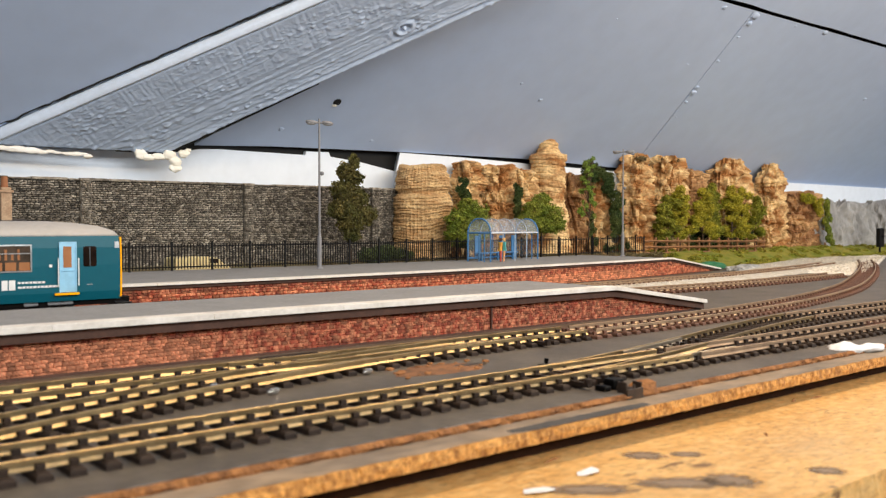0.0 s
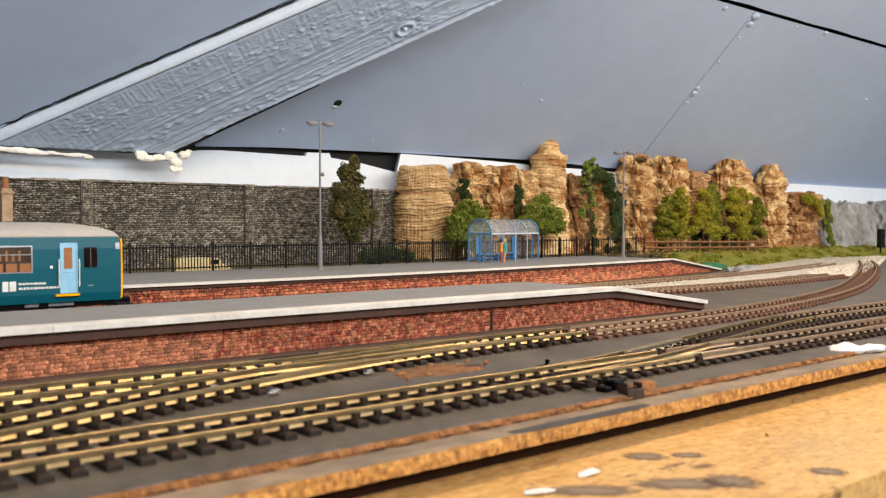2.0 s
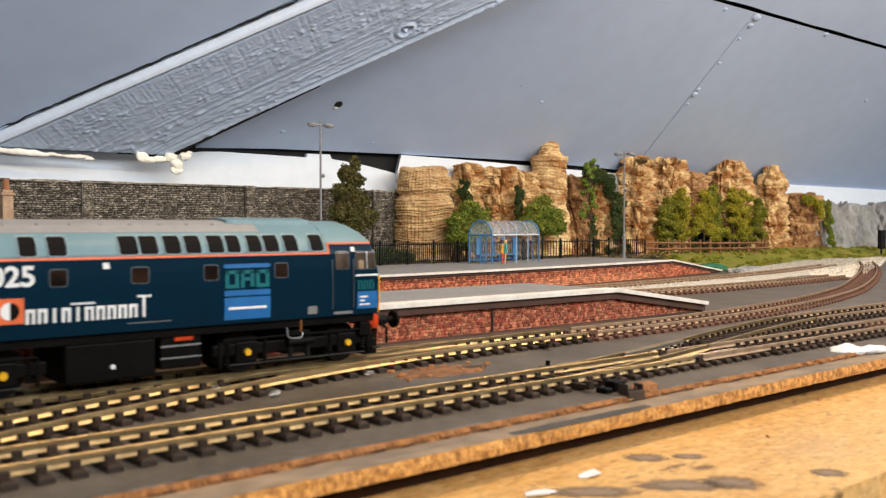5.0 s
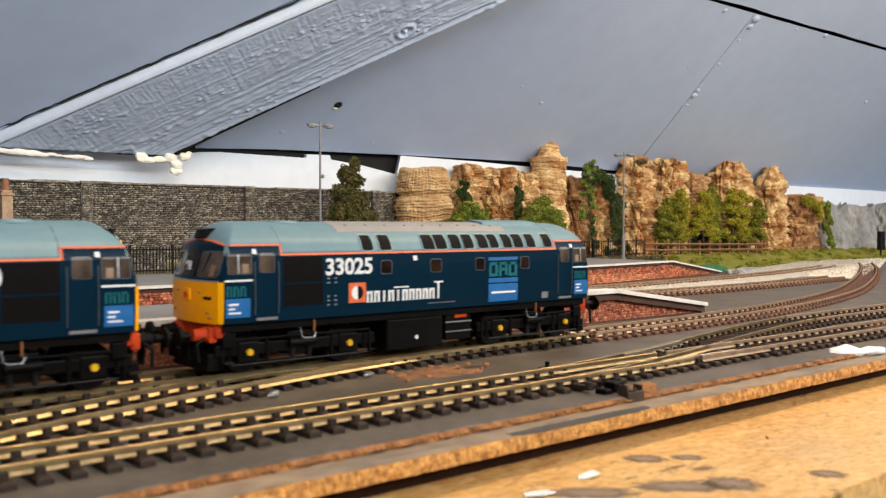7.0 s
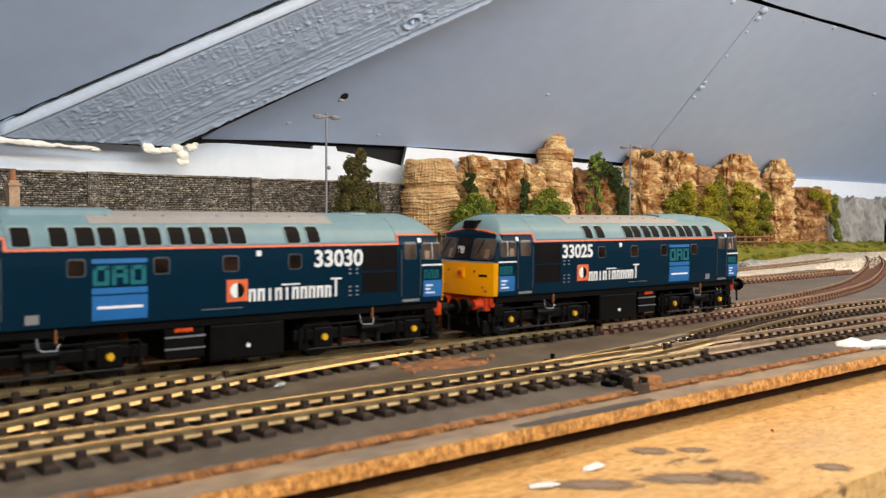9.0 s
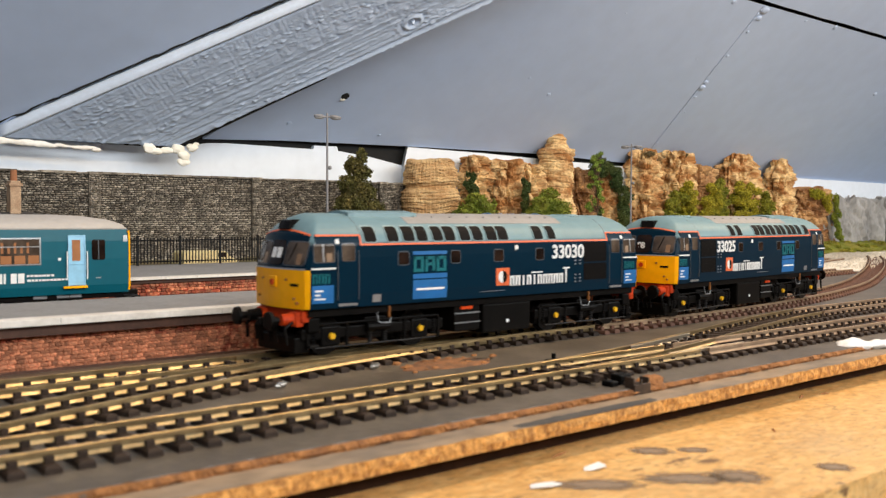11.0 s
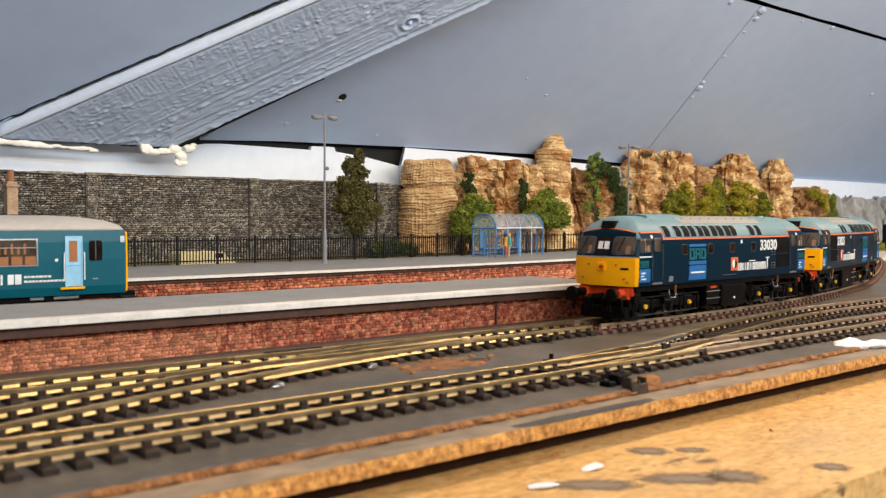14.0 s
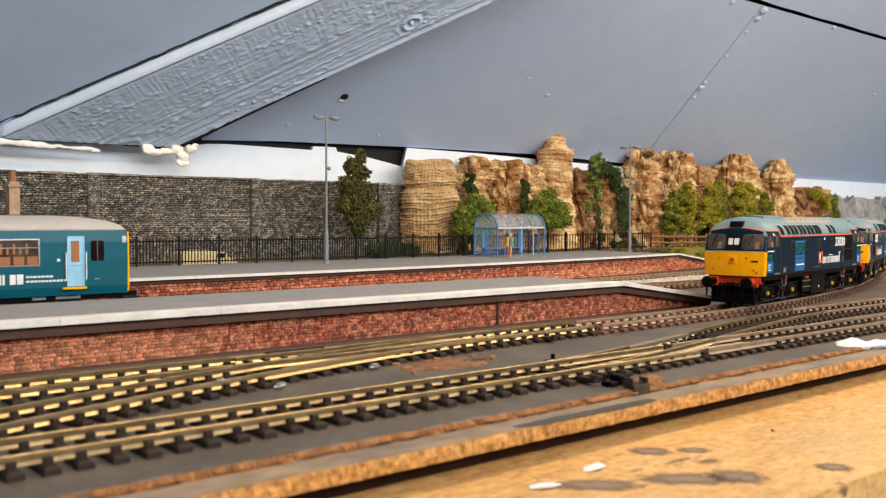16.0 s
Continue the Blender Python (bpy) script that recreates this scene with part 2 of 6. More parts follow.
structure("ceiling_3", corner_slab([(562, 566)] + [(562 + 24 * i, 566.4 + 1.8 * noise.noise(Vector((i * 0.35, 2.0, 0)))) for i in range(1, 45)] + [(2890, 566), (2890, -500), (562, -500)], 3), CEIL, "grey painted upper ceiling board")
structure("ceiling_4", corner_slab([(-1490, 767), (190, 767), (213, 747), (241, 727), (270, 709), (299, 689), (333, 663), (369, 637), (462, 570), (560, 500), (560, -480), (-1490, -480)], 12, -20), CEIL, "grey painted ceiling board left of the rafter")
# black slab above the ceiling, added so that its gaps look dark
structure("roof_gap_backing", corner_slab([(-1490, 800), (2890, 800), (2890, -520), (-1490, -520)], 6, 45), BLACK, "unseen black backing for the shade in gaps between ceiling boards")

# ---- baseboard, ground, foreground boards ----
def ragged(x0, x1, yf, yb, z0, z1, step, rough, seed):
    """A board with an uneven sawn front edge."""
    rnd = random.Random(seed)
    n = int((x1 - x0) / step)
    bm = bmesh.new()
    secs = []
    for i in range(n + 1):
        x = x0 + (x1 - x0) * i / n
        a, b, c = (rough * (1.3 * noise.noise(Vector((x * 0.21, seed * 5.1 + k, 0))) + 0.7 * noise.noise(Vector((x * 0.9, seed * 3.3, k))) + rnd.uniform(-0.1, 0.1)) for k in (0, 2, 4))
        y = yf
        secs.append([(x, y + a * 0.5, z1), (x, y + b - rough * 0.5, (z0 + z1) / 2), (x, y + c * 0.6, z0), (x, yb, z0), (x, yb, z1)])
    return loft(bm, secs)


base = structure("ground", ragged(-500, 2300, 181, 789, -6.7, -4.5, 2.5, 0.6, 1), BASE, "grey painted baseboard under the tracks")
structure("cork_edge", ragged(-500, 2300, 180.2, 181.6, -6.75, -4.75, 0.8, 0.9, 2), CORK, "torn brown cork edge of the trackbed")
ledge = structure("ledge_board", ragged(-500, 1200, 170, 300, -10.7, -6.75, 0.9, 0.6, 3), CHIP, "chipboard ledge with a rough sawn edge")
structure("ledge_wash", ragged(-500, 1200, 170.7, 240, -6.74, -6.6, 2, 0.7, 4), GREYWASH, "thin grey paint over the chipboard ledge")
structure("foreground_board", ragged(-700, 1400, 108, 420, -32, -17, 1.2, 0.9, 5), CHIPTOP, "worn bare chipboard shelf with stains")
# near-black filler, added to give the shadow band under the overhanging ledge
LEDGESHADE = mat("ledge_gap_shade_brown", (0.035, 0.016, 0.008), 0.8, (0.02, 0.01, 0.006), 60, 0.7, 0.2, spec=0.1)
structure("ledge_gap_shade", ragged(-500, 1200, 180, 300, -17.1, -10.75, 12, 0.3, 6), LEDGESHADE, "added dark brown filler for the shade in the gap under the ledge")
structure("shelf_frame", made((-700, 1400, 140, 170, -900, -32), (-700, 1400, 380, 410, -900, -32)), CHIPTOP, "timber uprights under the shelf")
structure("board_frame", made((-500, 2300, 760, 785, -900, -6.8), (-500, -470, 430, 760, -60, -6.8), (2270, 2300, 430, 760, -60, -6.8)), CHIPTOP, "timber frame under the baseboard")

# ---- tracks ----
R_MAIN, X_MAIN, Y_MAIN = 1240.0, 340.0, 285.5


def main_y(x):
    """The middle of the main line: straight, then a wide curve away."""
    if x > 780:
        return main_y(780) + 0.3796 * (x - 780) + 0.00012 * (x - 780) ** 2
    return Y_MAIN if x < X_MAIN else Y_MAIN + R_MAIN - math.sqrt(R_MAIN ** 2 - (x - X_MAIN) ** 2)


def smooth(t):
    t = min(1.0, max(0.0, t))
    return t * t * (3 - 2 * t)


def crossover_y(x):
    return Y_MAIN - (max(0.0, 305 - x) ** 2) / 1360


def siding_y(x):
    return 208.2


def loop_y(x):
    return 208.2 + 44 * smooth((x - 205) / 300)


def bay_y(x):
    return 436 if x < 420 else 436 - 10 * smooth((x - 420) / 250) + 0.00020 * max(0, x - 620) ** 2


def far_y(x):
    return 486 if x < 400 else 486 + (x - 400) ** 2 * 0.00012 + 0.0001 * max(0, x - 700) ** 2


def line(fn, x0, x1, step=6.0):
    """Points and headings along a track."""
    pts, x = [], x0
    while x < x1:
        s = (fn(x + 1) - fn(x - 1)) / 2
        pts.append((x, fn(x), math.atan(s)))
        x += step * math.cos(math.atan(s))
    return pts


RAIL_SECTION = [(-0.33, 0.0), (0.33, 0.0), (0.48, -0.12), (0.48, -1.15), (0.22, -1.35), (0.26, -1.6), (0.95, -2.3), (0.95, -2.5), (-0.95, -2.5), (-0.95, -2.3), (-0.26, -1.6), (-0.22, -1.35), (-0.48, -1.15), (-0.48, -0.12)]


def rail_bm(fn, x0, x1, side):
    secs = []
    for x, y, a in line(fn, x0, x1, 5.0):
        nx, ny = -math.sin(a), math.cos(a)
        secs.append([(x + nx * (side + w), y + ny * (side + w), z) for w, z in RAIL_SECTION])
    return loft(bmesh.new(), secs)


def sleeper_mesh(material):
    bm = loft(bmesh.new(), [[(-w, -l, z), (w, -l, z), (w, l, z), (-w, l, z)] for w, l, z in ((1.8, 12.8, -4.45), (1.75, 12.7, -3.2), (1.25, 12.1, -2.7))])
    for s in (-8.25, 8.25):
        for d in (-1, 1):
            y = s + d * 1.15
            box(bm, -0.95, 0.95, y - 0.62, y + 0.62, -2.7, -1.2)
    return mesh_of("sleeper", bm, material)


SLEEPER_DARK, SLEEPER_BROWN = sleeper_mesh(SLEEPER), sleeper_mesh(SLEEPRUST)


def track(fn, stretches, x0, x1, label, skip=None, wide=None, brown_from=9e9):
    """A length of track: two rails in stretches of one finish each, and sleepers."""
    t = thing("model_track", label, "railway track", None, "tracks")
    for a, b, m in stretches:
        for side in (-8.25, 8.25):
            part("rail", rail_bm(fn, a, b, side), m, t)
    for x, y, a in line(fn, x0 + 2, x1, 7.3):
        if skip and skip(x):
            continue
        k = 1.0
        off = 0.0
        if wide:
            off, k = wide(x)
        piece("sleeper", SLEEPER_BROWN if x > brown_from else SLEEPER_DARK, t,
              at(x - off * math.sin(a), y + off, random.uniform(-0.05, 0.05), math.degrees(a) + random.uniform(-1.2, 1.2)) @ Matrix.Diagonal((1, k, 1, 1)))
    return t


def guard_rails(fn, spans, material):
    """Short check rails inside the running rails of a turnout."""
    for a, b, side in spans:
        t = thing("check_rail", "short check rail inside the turnout", "rail", None, "check rails")
        part("rail", rail_bm(fn, a, b, side), material, t)


def widen(fn, other):
    def w(x):
        d = other(x) - fn(x)
        return (d / 2, 1 + abs(d) / 30) if abs(d) < 20 else (0.0, 1.0)
    return w


track(siding_y, [(-60, 300, RAIL), (301, 800, RAILRUST)], -60, 800, "brass-toned model track on dark plastic sleepers", wide=widen(siding_y, loop_y), brown_from=470)
track(loop_y, [(212, 470, RAIL), (471, 800, RAILRUST)], 212, 800, "model track leaving the siding by a turnout", skip=lambda x: abs(loop_y(x) - 208.2) < 20)
track(main_y, [(-60, 330, RAIL), (331, 1290, RAILRUST)], -60, 1290, "main line model track that curves away beside the platform", wide=widen(main_y, lambda x: crossover_y(x) if x < 304 else 1e4), brown_from=325)
track(crossover_y, [(-60, 296, RAIL)], -60, 296, "model track of the crossover beside the platform", skip=lambda x: abs(crossover_y(x) - Y_MAIN) < 20)
track(bay_y, [(-200, 900, RAILRUST)], -200, 900, "rusty model track between the platforms", brown_from=-999)
track(far_y, [(-200, 1150, RAILRUST)], -200, 1150, "rusty model track beside the outer platform", brown_from=-999)
SILVERRAIL = mat("bare_silver_rail", (0.46, 0.40, 0.31), 0.35, (0.3, 0.25, 0.19), 120, 0.6, metal=0.85)
guard_rails(siding_y, [(278, 330, -6.3)], SILVERRAIL)
guard_rails(loop_y, [(282, 338, 6.3)], SILVERRAIL)
guard_rails(main_y, [(150, 196, 6.3), (196, 262, -6.6)], RAIL)
guard_rails(crossover_y, [(150, 196, -6.3)], RAIL)
for fn, x in ((siding_y, 226), (loop_y, 236), (main_y, 290)):
    t = thing("tie_bar", "dark plastic tie bar of a turnout", "track fitting", at(x, fn(x), 0), "tie bars")
    part("bar", made((-1.2, 1.2, -17, 15, -3.6, -2.2)), SLEEPER, t)
    part("pivot", cyl(bmesh.new(), (0, -16, -2.4), (0, -16, -1.0), 1.3, n=12), SLEEPER, t)

# ---- the two locomotives ----
DBLUE = mat("dark_blue_gloss_paint", (0.0014, 0.0155, 0.0310), 0.28, (0.0012, 0.0135, 0.0270), 40, 0.5, 0.05, 0.03, 900, spec=0.09)
TEALROOF = mat("pale_teal_roof_paint", (0.145, 0.24, 0.265), 0.42, (0.122, 0.21, 0.235), 40, 0.6, 0.05, 0.05, 900)
TEALPALE = mat("pale_teal_window_frame", (0.24, 0.34, 0.36), 0.35)
ROOFGREY = mat("dusty_grey_roof_paint", (0.28, 0.265, 0.25), 0.6, (0.23, 0.215, 0.20), 60, 0.6, 0.07, 0.08, 900)
YELLOW = mat("warning_yellow_paint", (0.98, 0.43, 0.003), 0.4, (0.93, 0.39, 0.003), 50, 0.6, 0.04, spec=0.14)
ORANGE = mat("orange_lining", (0.72, 0.14, 0.04), 0.45)
REDBEAM = mat("orange_red_buffer_beam", (0.68, 0.07, 0.008), 0.5, (0.30, 0.022, 0.006), 160, 0.8, 0.15, spec=0.15)
BRIGHT = mat("bright_blue_panel", (0.012, 0.13, 0.36), 0.4)
TEALMARK = mat("teal_emblem", (0.0, 0.13, 0.15), 0.4)
PAPER = mat("white_lettering", (0.80, 0.80, 0.78), 0.5)
CHASSIS = mat("black_underframe", (0.0022, 0.0018, 0.0015), 0.45, (0.006, 0.0045, 0.0035), 150, 0.6, 0.2, spec=0.09)
GRILLE = mat("black_grille", (0.0045, 0.0032, 0.0026), 0.6, spec=0.08)
PANE = mat("brown_tinted_pane", (0.035, 0.026, 0.020), 0.1, (0.13, 0.095, 0.07), 110, 0.8, spec=0.25)
PANEDARK = mat("dark_pane", (0.008, 0.005, 0.004), 0.2, (0.030, 0.016, 0.011), 130, 0.8, spec=0.14)
RIM = mat("aluminium_rim", (0.42, 0.43, 0.44), 0.35, metal=0.7)
SEATBROWN = mat("brown_cab_interior", (0.20, 0.115, 0.06), 0.5, (0.33, 0.24, 0.16), 120, 0.7)
RIMDARK = mat("dull_metal_rail", (0.10, 0.115, 0.13), 0.4, metal=0.5)
SPRING = mat("worn_dark_steel", (0.030, 0.027, 0.025), 0.4, (0.008, 0.007, 0.006), 200, 0.7, metal=0.5)
RUSTDOT = mat("dull_brown_fitting", (0.36, 0.13, 0.03), 0.5)
BRASS = mat("yellow_axlebox_cover", (0.80, 0.42, 0.01), 0.4)
WHEEL = mat("dark_metal_wheel", (0.010, 0.008, 0.007), 0.4, metal=0.2, spec=0.2)

BODY_PROFILE = [(17.4, 17.9, 92.1), (22, 18.3, 92.4), (31, 18.3, 92.4), (35, 18.2, 91.3), (39.4, 17.9, 90.0), (41, 17.4, 89.6), (43.2, 16.5, 89.1), (44, 16.1, 88.5), (46.8, 13.4, 86.2), (49.2, 9.3, 83.6), (50.4, 5.0, 81.6), (50.8, 1.0, 80)]


def prof(z, k, table=BODY_PROFILE):
    for a, b in zip(table, table[1:]):
        if a[0] <= z <= b[0]:
            return a[k] + (b[k] - a[k]) * (z - a[0]) / (b[0] - a[0])
    return table[0 if z < table[0][0] else -1][k]


def ring(z, w, xf, bulge=2.4, n=9):
    """The outline of a vehicle body in plan at height z, with bowed ends and rounded corners."""
    front = [(xf - bulge * (2 * i / (n - 1) - 1) ** 2, w * 0.93 * (2 * i / (n - 1) - 1)) for i in range(n)]
    pts = [(xf - bulge - 0.35 - 0.05 * w, -w)] + front + [(xf - bulge - 0.35 - 0.05 * w, w)]
    return [(x, y, z) for x, y in pts] + [(-x, -y, z) for x, y in pts]


def shell(zs, table=BODY_PROFILE, grow=0.0):
    return loft(bmesh.new(), [ring(z, prof(z, 1, table) + grow, prof(z, 2, table) + grow) for z in zs])


def heights(z0, z1, n, r):
    """Levels from z0 to z1, closer together at rounded corners of radius r."""
    zs = [z0 + (z1 - z0) * i / n for i in range(n + 1)]
    if r:
        zs += [z for q in (0.15, 0.4, 0.7, 1.0) for z in (z0 + q * r, z1 - q * r)]
    return sorted(set(zs))


def corner(z, z0, z1, r):
    """How far a rounded corner draws the outline in at height z."""
    d = min(z - z0, z1 - z)
    return r - math.sqrt(max(0.0, r * r - (r - d) ** 2)) if d < r else 0.0


def side_panel(x0, x1, z0, z1, off=0.12, deep=0.8, side=-1, table=BODY_PROFILE, bm=None, r=0.0):
    """A plate let into, or laid on, the side of a body, following its curve."""
    bm = bm or bmesh.new()
    n = max(1, int((z1 - z0) / (0.9 if z1 > 40 else 2.5)))
    if x1 < x0:
        x0, x1 = x1, x0
    secs = []
    for z in heights(z0, z1, n, r):
        w, c = prof(z, 1, table), corner(z, z0, z1, r)
        secs.append([(x0 + c, side * (w + off), z), (x1 - c, side * (w + off), z), (x1 - c, side * (w - deep), z), (x0 + c, side * (w - deep), z)])
    return loft(bm, secs)


def end_panel(y0, y1, z0, z1, off=0.12, deep=0.8, end=-1, table=BODY_PROFILE, bulge=2.4, r=0.0):
    """The same for the bowed end of a body."""
    bm = bmesh.new()
    n, k = max(1, int((z1 - z0) / 2.5)), max(1, int(abs(y1 - y0) / 4))
    secs = []
    for z in heights(z0, z1, n, r):
        w, xf, c = prof(z, 1, table), prof(z, 2, table), corner(z, z0, z1, r)
        ys = [y0 + c + (y1 - y0 - 2 * c) * j / k for j in range(k + 1)]
        fx = lambda y, o: end * (xf - bulge * (y / (w * 0.93)) ** 2 + o)
        secs.append([(fx(y, off), y, z) for y in ys] + [(fx(y, -deep), y, z) for y in reversed(ys)])
    return loft(bm, secs)


def end_arch(half, low, high, off, end, bulge=2.4):
    """A plate across the bowed end between two curves low(y) and high(y)."""
    secs = []
    for j in range(25):
        y = half * (j / 12 - 1)
        zs = [low(y) + (high(y) - low(y)) * k / 6 for k in range(7)]
        fx = lambda z, o: end * (prof(z, 2) - bulge * (y / (prof(z, 1) * 0.93)) ** 2 + o)
        secs.append([(fx(z, off), y, z) for z in zs] + [(fx(z, -0.6), y, z) for z in reversed(zs)])
    return loft(bmesh.new(), secs)


def frame_panel(parent, name, x0, x1, z0, z1, pane, rim, side=-1, table=BODY_PROFILE, rimw=0.45, off=0.1):
    """A window: a rim standing proud with its pane set in."""
    if x1 < x0:
        x0, x1 = x1, x0
    w = part(name, side_panel(x0, x1, z0, z1, off + 0.1, 0.8, side, table, r=0.7), pane, parent)
    part("window_frame", side_panel(x0 - rimw, x1 + rimw, z0 - rimw, z1 + rimw, off, 0.6, side, table, r=0.7 + rimw), rim, w)
    return w


def lettering(body, size, m, material, parent, extrude=0.08, wide=1.0):
    c = bpy.data.curves.new("lettering", "FONT")
    c.body, c.size, c.extrude, c.align_x = body, size * MM, extrude * MM, "LEFT"
    c.offset = 0.026 * size * MM
    c.materials.append(material)
    ob = new("lettering", c)
    ob.parent = parent
    ob.matrix_basis = m @ Matrix.Diagonal((wide, 1, 1, 1))
    return ob


def half_disc(x, z, r, sign):
    """Half a round badge on the side of a body, to one hand of its upright middle."""
    secs = []
    for i in range(13):
        h = r * (i / 6 - 1)
        d, w = sign * max(0.05, math.sqrt(max(0.0, r * r - h * h))), prof(z + h, 1)
        secs.append([(x, -w - 0.28, z + h), (x + d, -w - 0.28, z + h), (x + d, -w, z + h), (x, -w, z + h)])
    return loft(bmesh.new(), secs)


def coil(x, y, z0, z1, r=1.1, turns=6):
    """A coil spring, turned as one ribbed rod."""
    zs = [z0 + (z1 - z0) * i / (turns * 2) for i in range(turns * 2 + 1)]
    return loft(bmesh.new(), [[(x + q * math.cos(a * 0.785), y + q * math.sin(a * 0.785), z) for a in range(8)] for z, q in ((z, r if i % 2 else r * 0.6) for i, z in enumerate(zs))])


def blocks(parent, x0, x1, z0, z1, heights, material, off=0.3, gap=0.22):
    """Plain upright bars that stand for a brand's lettering."""
    n = len(heights)
    step = (x1 - x0) / n
    for i, h in enumerate(heights):
        a, b = x0 + i * step, x0 + (i + 1) * step - step * gap
        bm = bmesh.new()
        zb, zt = z0 + (z1 - z0) * h[0], z0 + (z1 - z0) * h[1]
        t = (b - a) * 0.34
        for q in ((a, a + t, zb, zt), (b - t, b, zb, zt), (a, b, zt - t, zt)) if h[2] == "o" else ((a + t, b - t, zb, zt),):
            side_panel(*q, off, 0.2, -1, BODY_PROFILE, bm)
        part("emblem_bar", bm, material, parent)


def locomotive(number, flip, code):
    """A model diesel locomotive with two cabs. flip: +1 with its grilles at the leading end, -1 at the trailing end."""
    t = thing("diesel_locomotive", "dark blue model diesel locomotive with yellow ends and pale teal roof", "locomotive", None, "coupled locomotives")
    body = part("body", shell([17.4, 19.5, 22, 26.5, 31, 33, 35, 37, 39.4]), DBLUE, t, smooth=False)
    roof = part("roof", shell([39.45, 41, 42.5, 44, 45.4, 46.8, 48, 49.2, 50.4, 50.8]), TEALROOF, t, "pale teal roof", smooth=True)
    S = lambda a, b: (a * flip, b * flip) if flip > 0 else (b * flip, a * flip)
    # dusty grey middle of the roof with rivet strips
    bm = bmesh.new()
    prf = [(-13.2, 47.1), (-9.3, 49.35), (-5, 50.55), (0, 51.0), (5, 50.55), (9.3, 49.35), (13.2, 47.1)]
    x0, x1 = S(-43, 42)
    loft(bm, [[(x, y, z) for y, z in prf] + [(x, y, z - 0.5) for y, z in reversed(prf)] for x in (x0, x1)])
    part("roof_panel", bm, ROOFGREY, roof, "dusty grey roof panel")
    for i in range(9):
        x = x0 + 6 + i * (x1 - x0 - 12) / 8
        bm = made((x - 0.35, x + 0.35, -9.6, -9.0, 49.2, 49.8))
        box(bm, x - 0.35, x + 0.35, 9.0, 9.6, 49.2, 49.8)
        part("roof_bolt", bm, ROOFGREY, roof)
    for c, r in ((-52, 8.5), (58, 7)):
        bm = cyl(bmesh.new(), (c * flip, 0, 50.0), (c * flip, 0, 51.1), r, r - 0.8, 24)
        part("roof_fan", bm, TEALROOF, roof, bevel=0.3)
    x0, x1 = S(-66, -34)
    bm = bmesh.new()
    loft(bm, [[(x, y * k, z) for y, z in ((-8.5, 49.4), (-8, 51.0), (0, 51.9), (8, 51.0), (8.5, 49.4))] + [(x, 0, 48.5)] for x, k in ((x0, 0.9), (x0 + 2, 1), (x1 - 2, 1), (x1, 0.9))])
    part("roof_hatch", bm, TEALROOF, roof, "raised exhaust hatch")
    for c in (-20, 24, 47):
        part("roof_rib", made((c * flip - 0.25, c * flip + 0.25, -13, 13, 47.0, 47.2)), TEALROOF, roof)
    # orange lining, stepping up over the cabs and round the ends
    for side in (-1, 1):
        bm = side_panel(-67.5, 67.5, 39.25, 39.95, 0.15, 0.5, side)
        for e in (-1, 1):
            side_panel(e * 67.2, e * 67.9, 39.25, 43.2, 0.15, 0.5, side, BODY_PROFILE, bm)
            side_panel(e * 67.5, e * 86.0, 42.6, 43.2, 0.15, 0.5, side, BODY_PROFILE, bm)
        part("lining", bm, ORANGE, body)
        for e in (-1, 1):
            part("cab_cant", side_panel(e * 67.9, e * 86.2, 39.3, 42.6, 0.12, 0.5, side), DBLUE, body)
    for e in (-1, 1):
        arch = lambda y: 42.6 + 1.9 * (1 - (y / 15.4) ** 2)
        part("lining", end_arch(15.2, arch, lambda y: arch(y) + 0.55, 0.24, e), ORANGE, body)
        part("cab_brow", end_arch(15.4, lambda y: 39.0, arch, 0.16, e), DBLUE, body)
    for e in (-1, 1):
        for side in (-1, 1):
            part("roof_seam", side_panel(e * 66.9, e * 67.2, 41.0, 50.0, 0.07, 0.3, side), RIMDARK, roof)
    # roof-side windows
    for a, b in ((-65.7, -60.6), (-55.5, -50.4), (-48.2, -42.8), (-41.6, -36.6), (-33.9, -29.1), (-28.0, -22.7), (-20.2, -15.0), (-13.5, -8.2), (-6.1, -0.5), (0.1, 5.8), (21.0, 26.2), (29.3, 34.0)):
        a, b = S(a, b)
        for side in (-1, 1):
            frame_panel(roof, "roof_window", a, b, 40.5, 46.0, GRILLE, TEALPALE, side, BODY_PROFILE, 0.35, 0.36)
    for a, b in ((-51.4, -45.7), (-25.9, -20.3), (-3.1, 3.0), (20.9, 26.5)):
        a, b = S(a, b)
        for side in (-1, 1):
            frame_panel(body, "side_window", a + 0.5, b - 0.5, 31.9, 36.5, PANEDARK, RIMDARK, side, BODY_PROFILE, 0.32)
    for z0, z1 in ((30.2, 38.7), (22.2, 29.5)):
        a, b = S(51.4, 66.9)
        for side in (-1, 1):
            g = part("grille", side_panel(a, b, z0, z1, 0.05, 0.9, side), GRILLE, body)
            bm = bmesh.new()
            n = int((z1 - z0) / 0.75)
            for i in range(n):
                z = z0 + 0.3 + i * 0.75
                side_panel(a + 0.4, b - 0.4, z, z + 0.28, 0.16, 0.4, side, BODY_PROFILE, bm)
            for q in ((a, a + 0.4, z0, z1), (b - 0.4, b, z0, z1), (a, b, z0, z0 + 0.3), (a, b, z1 - 0.3, z1)):
                side_panel(*q, 0.2, 0.4, side, BODY_PROFILE, bm)
            part("louvre", bm, GRILLE, g)
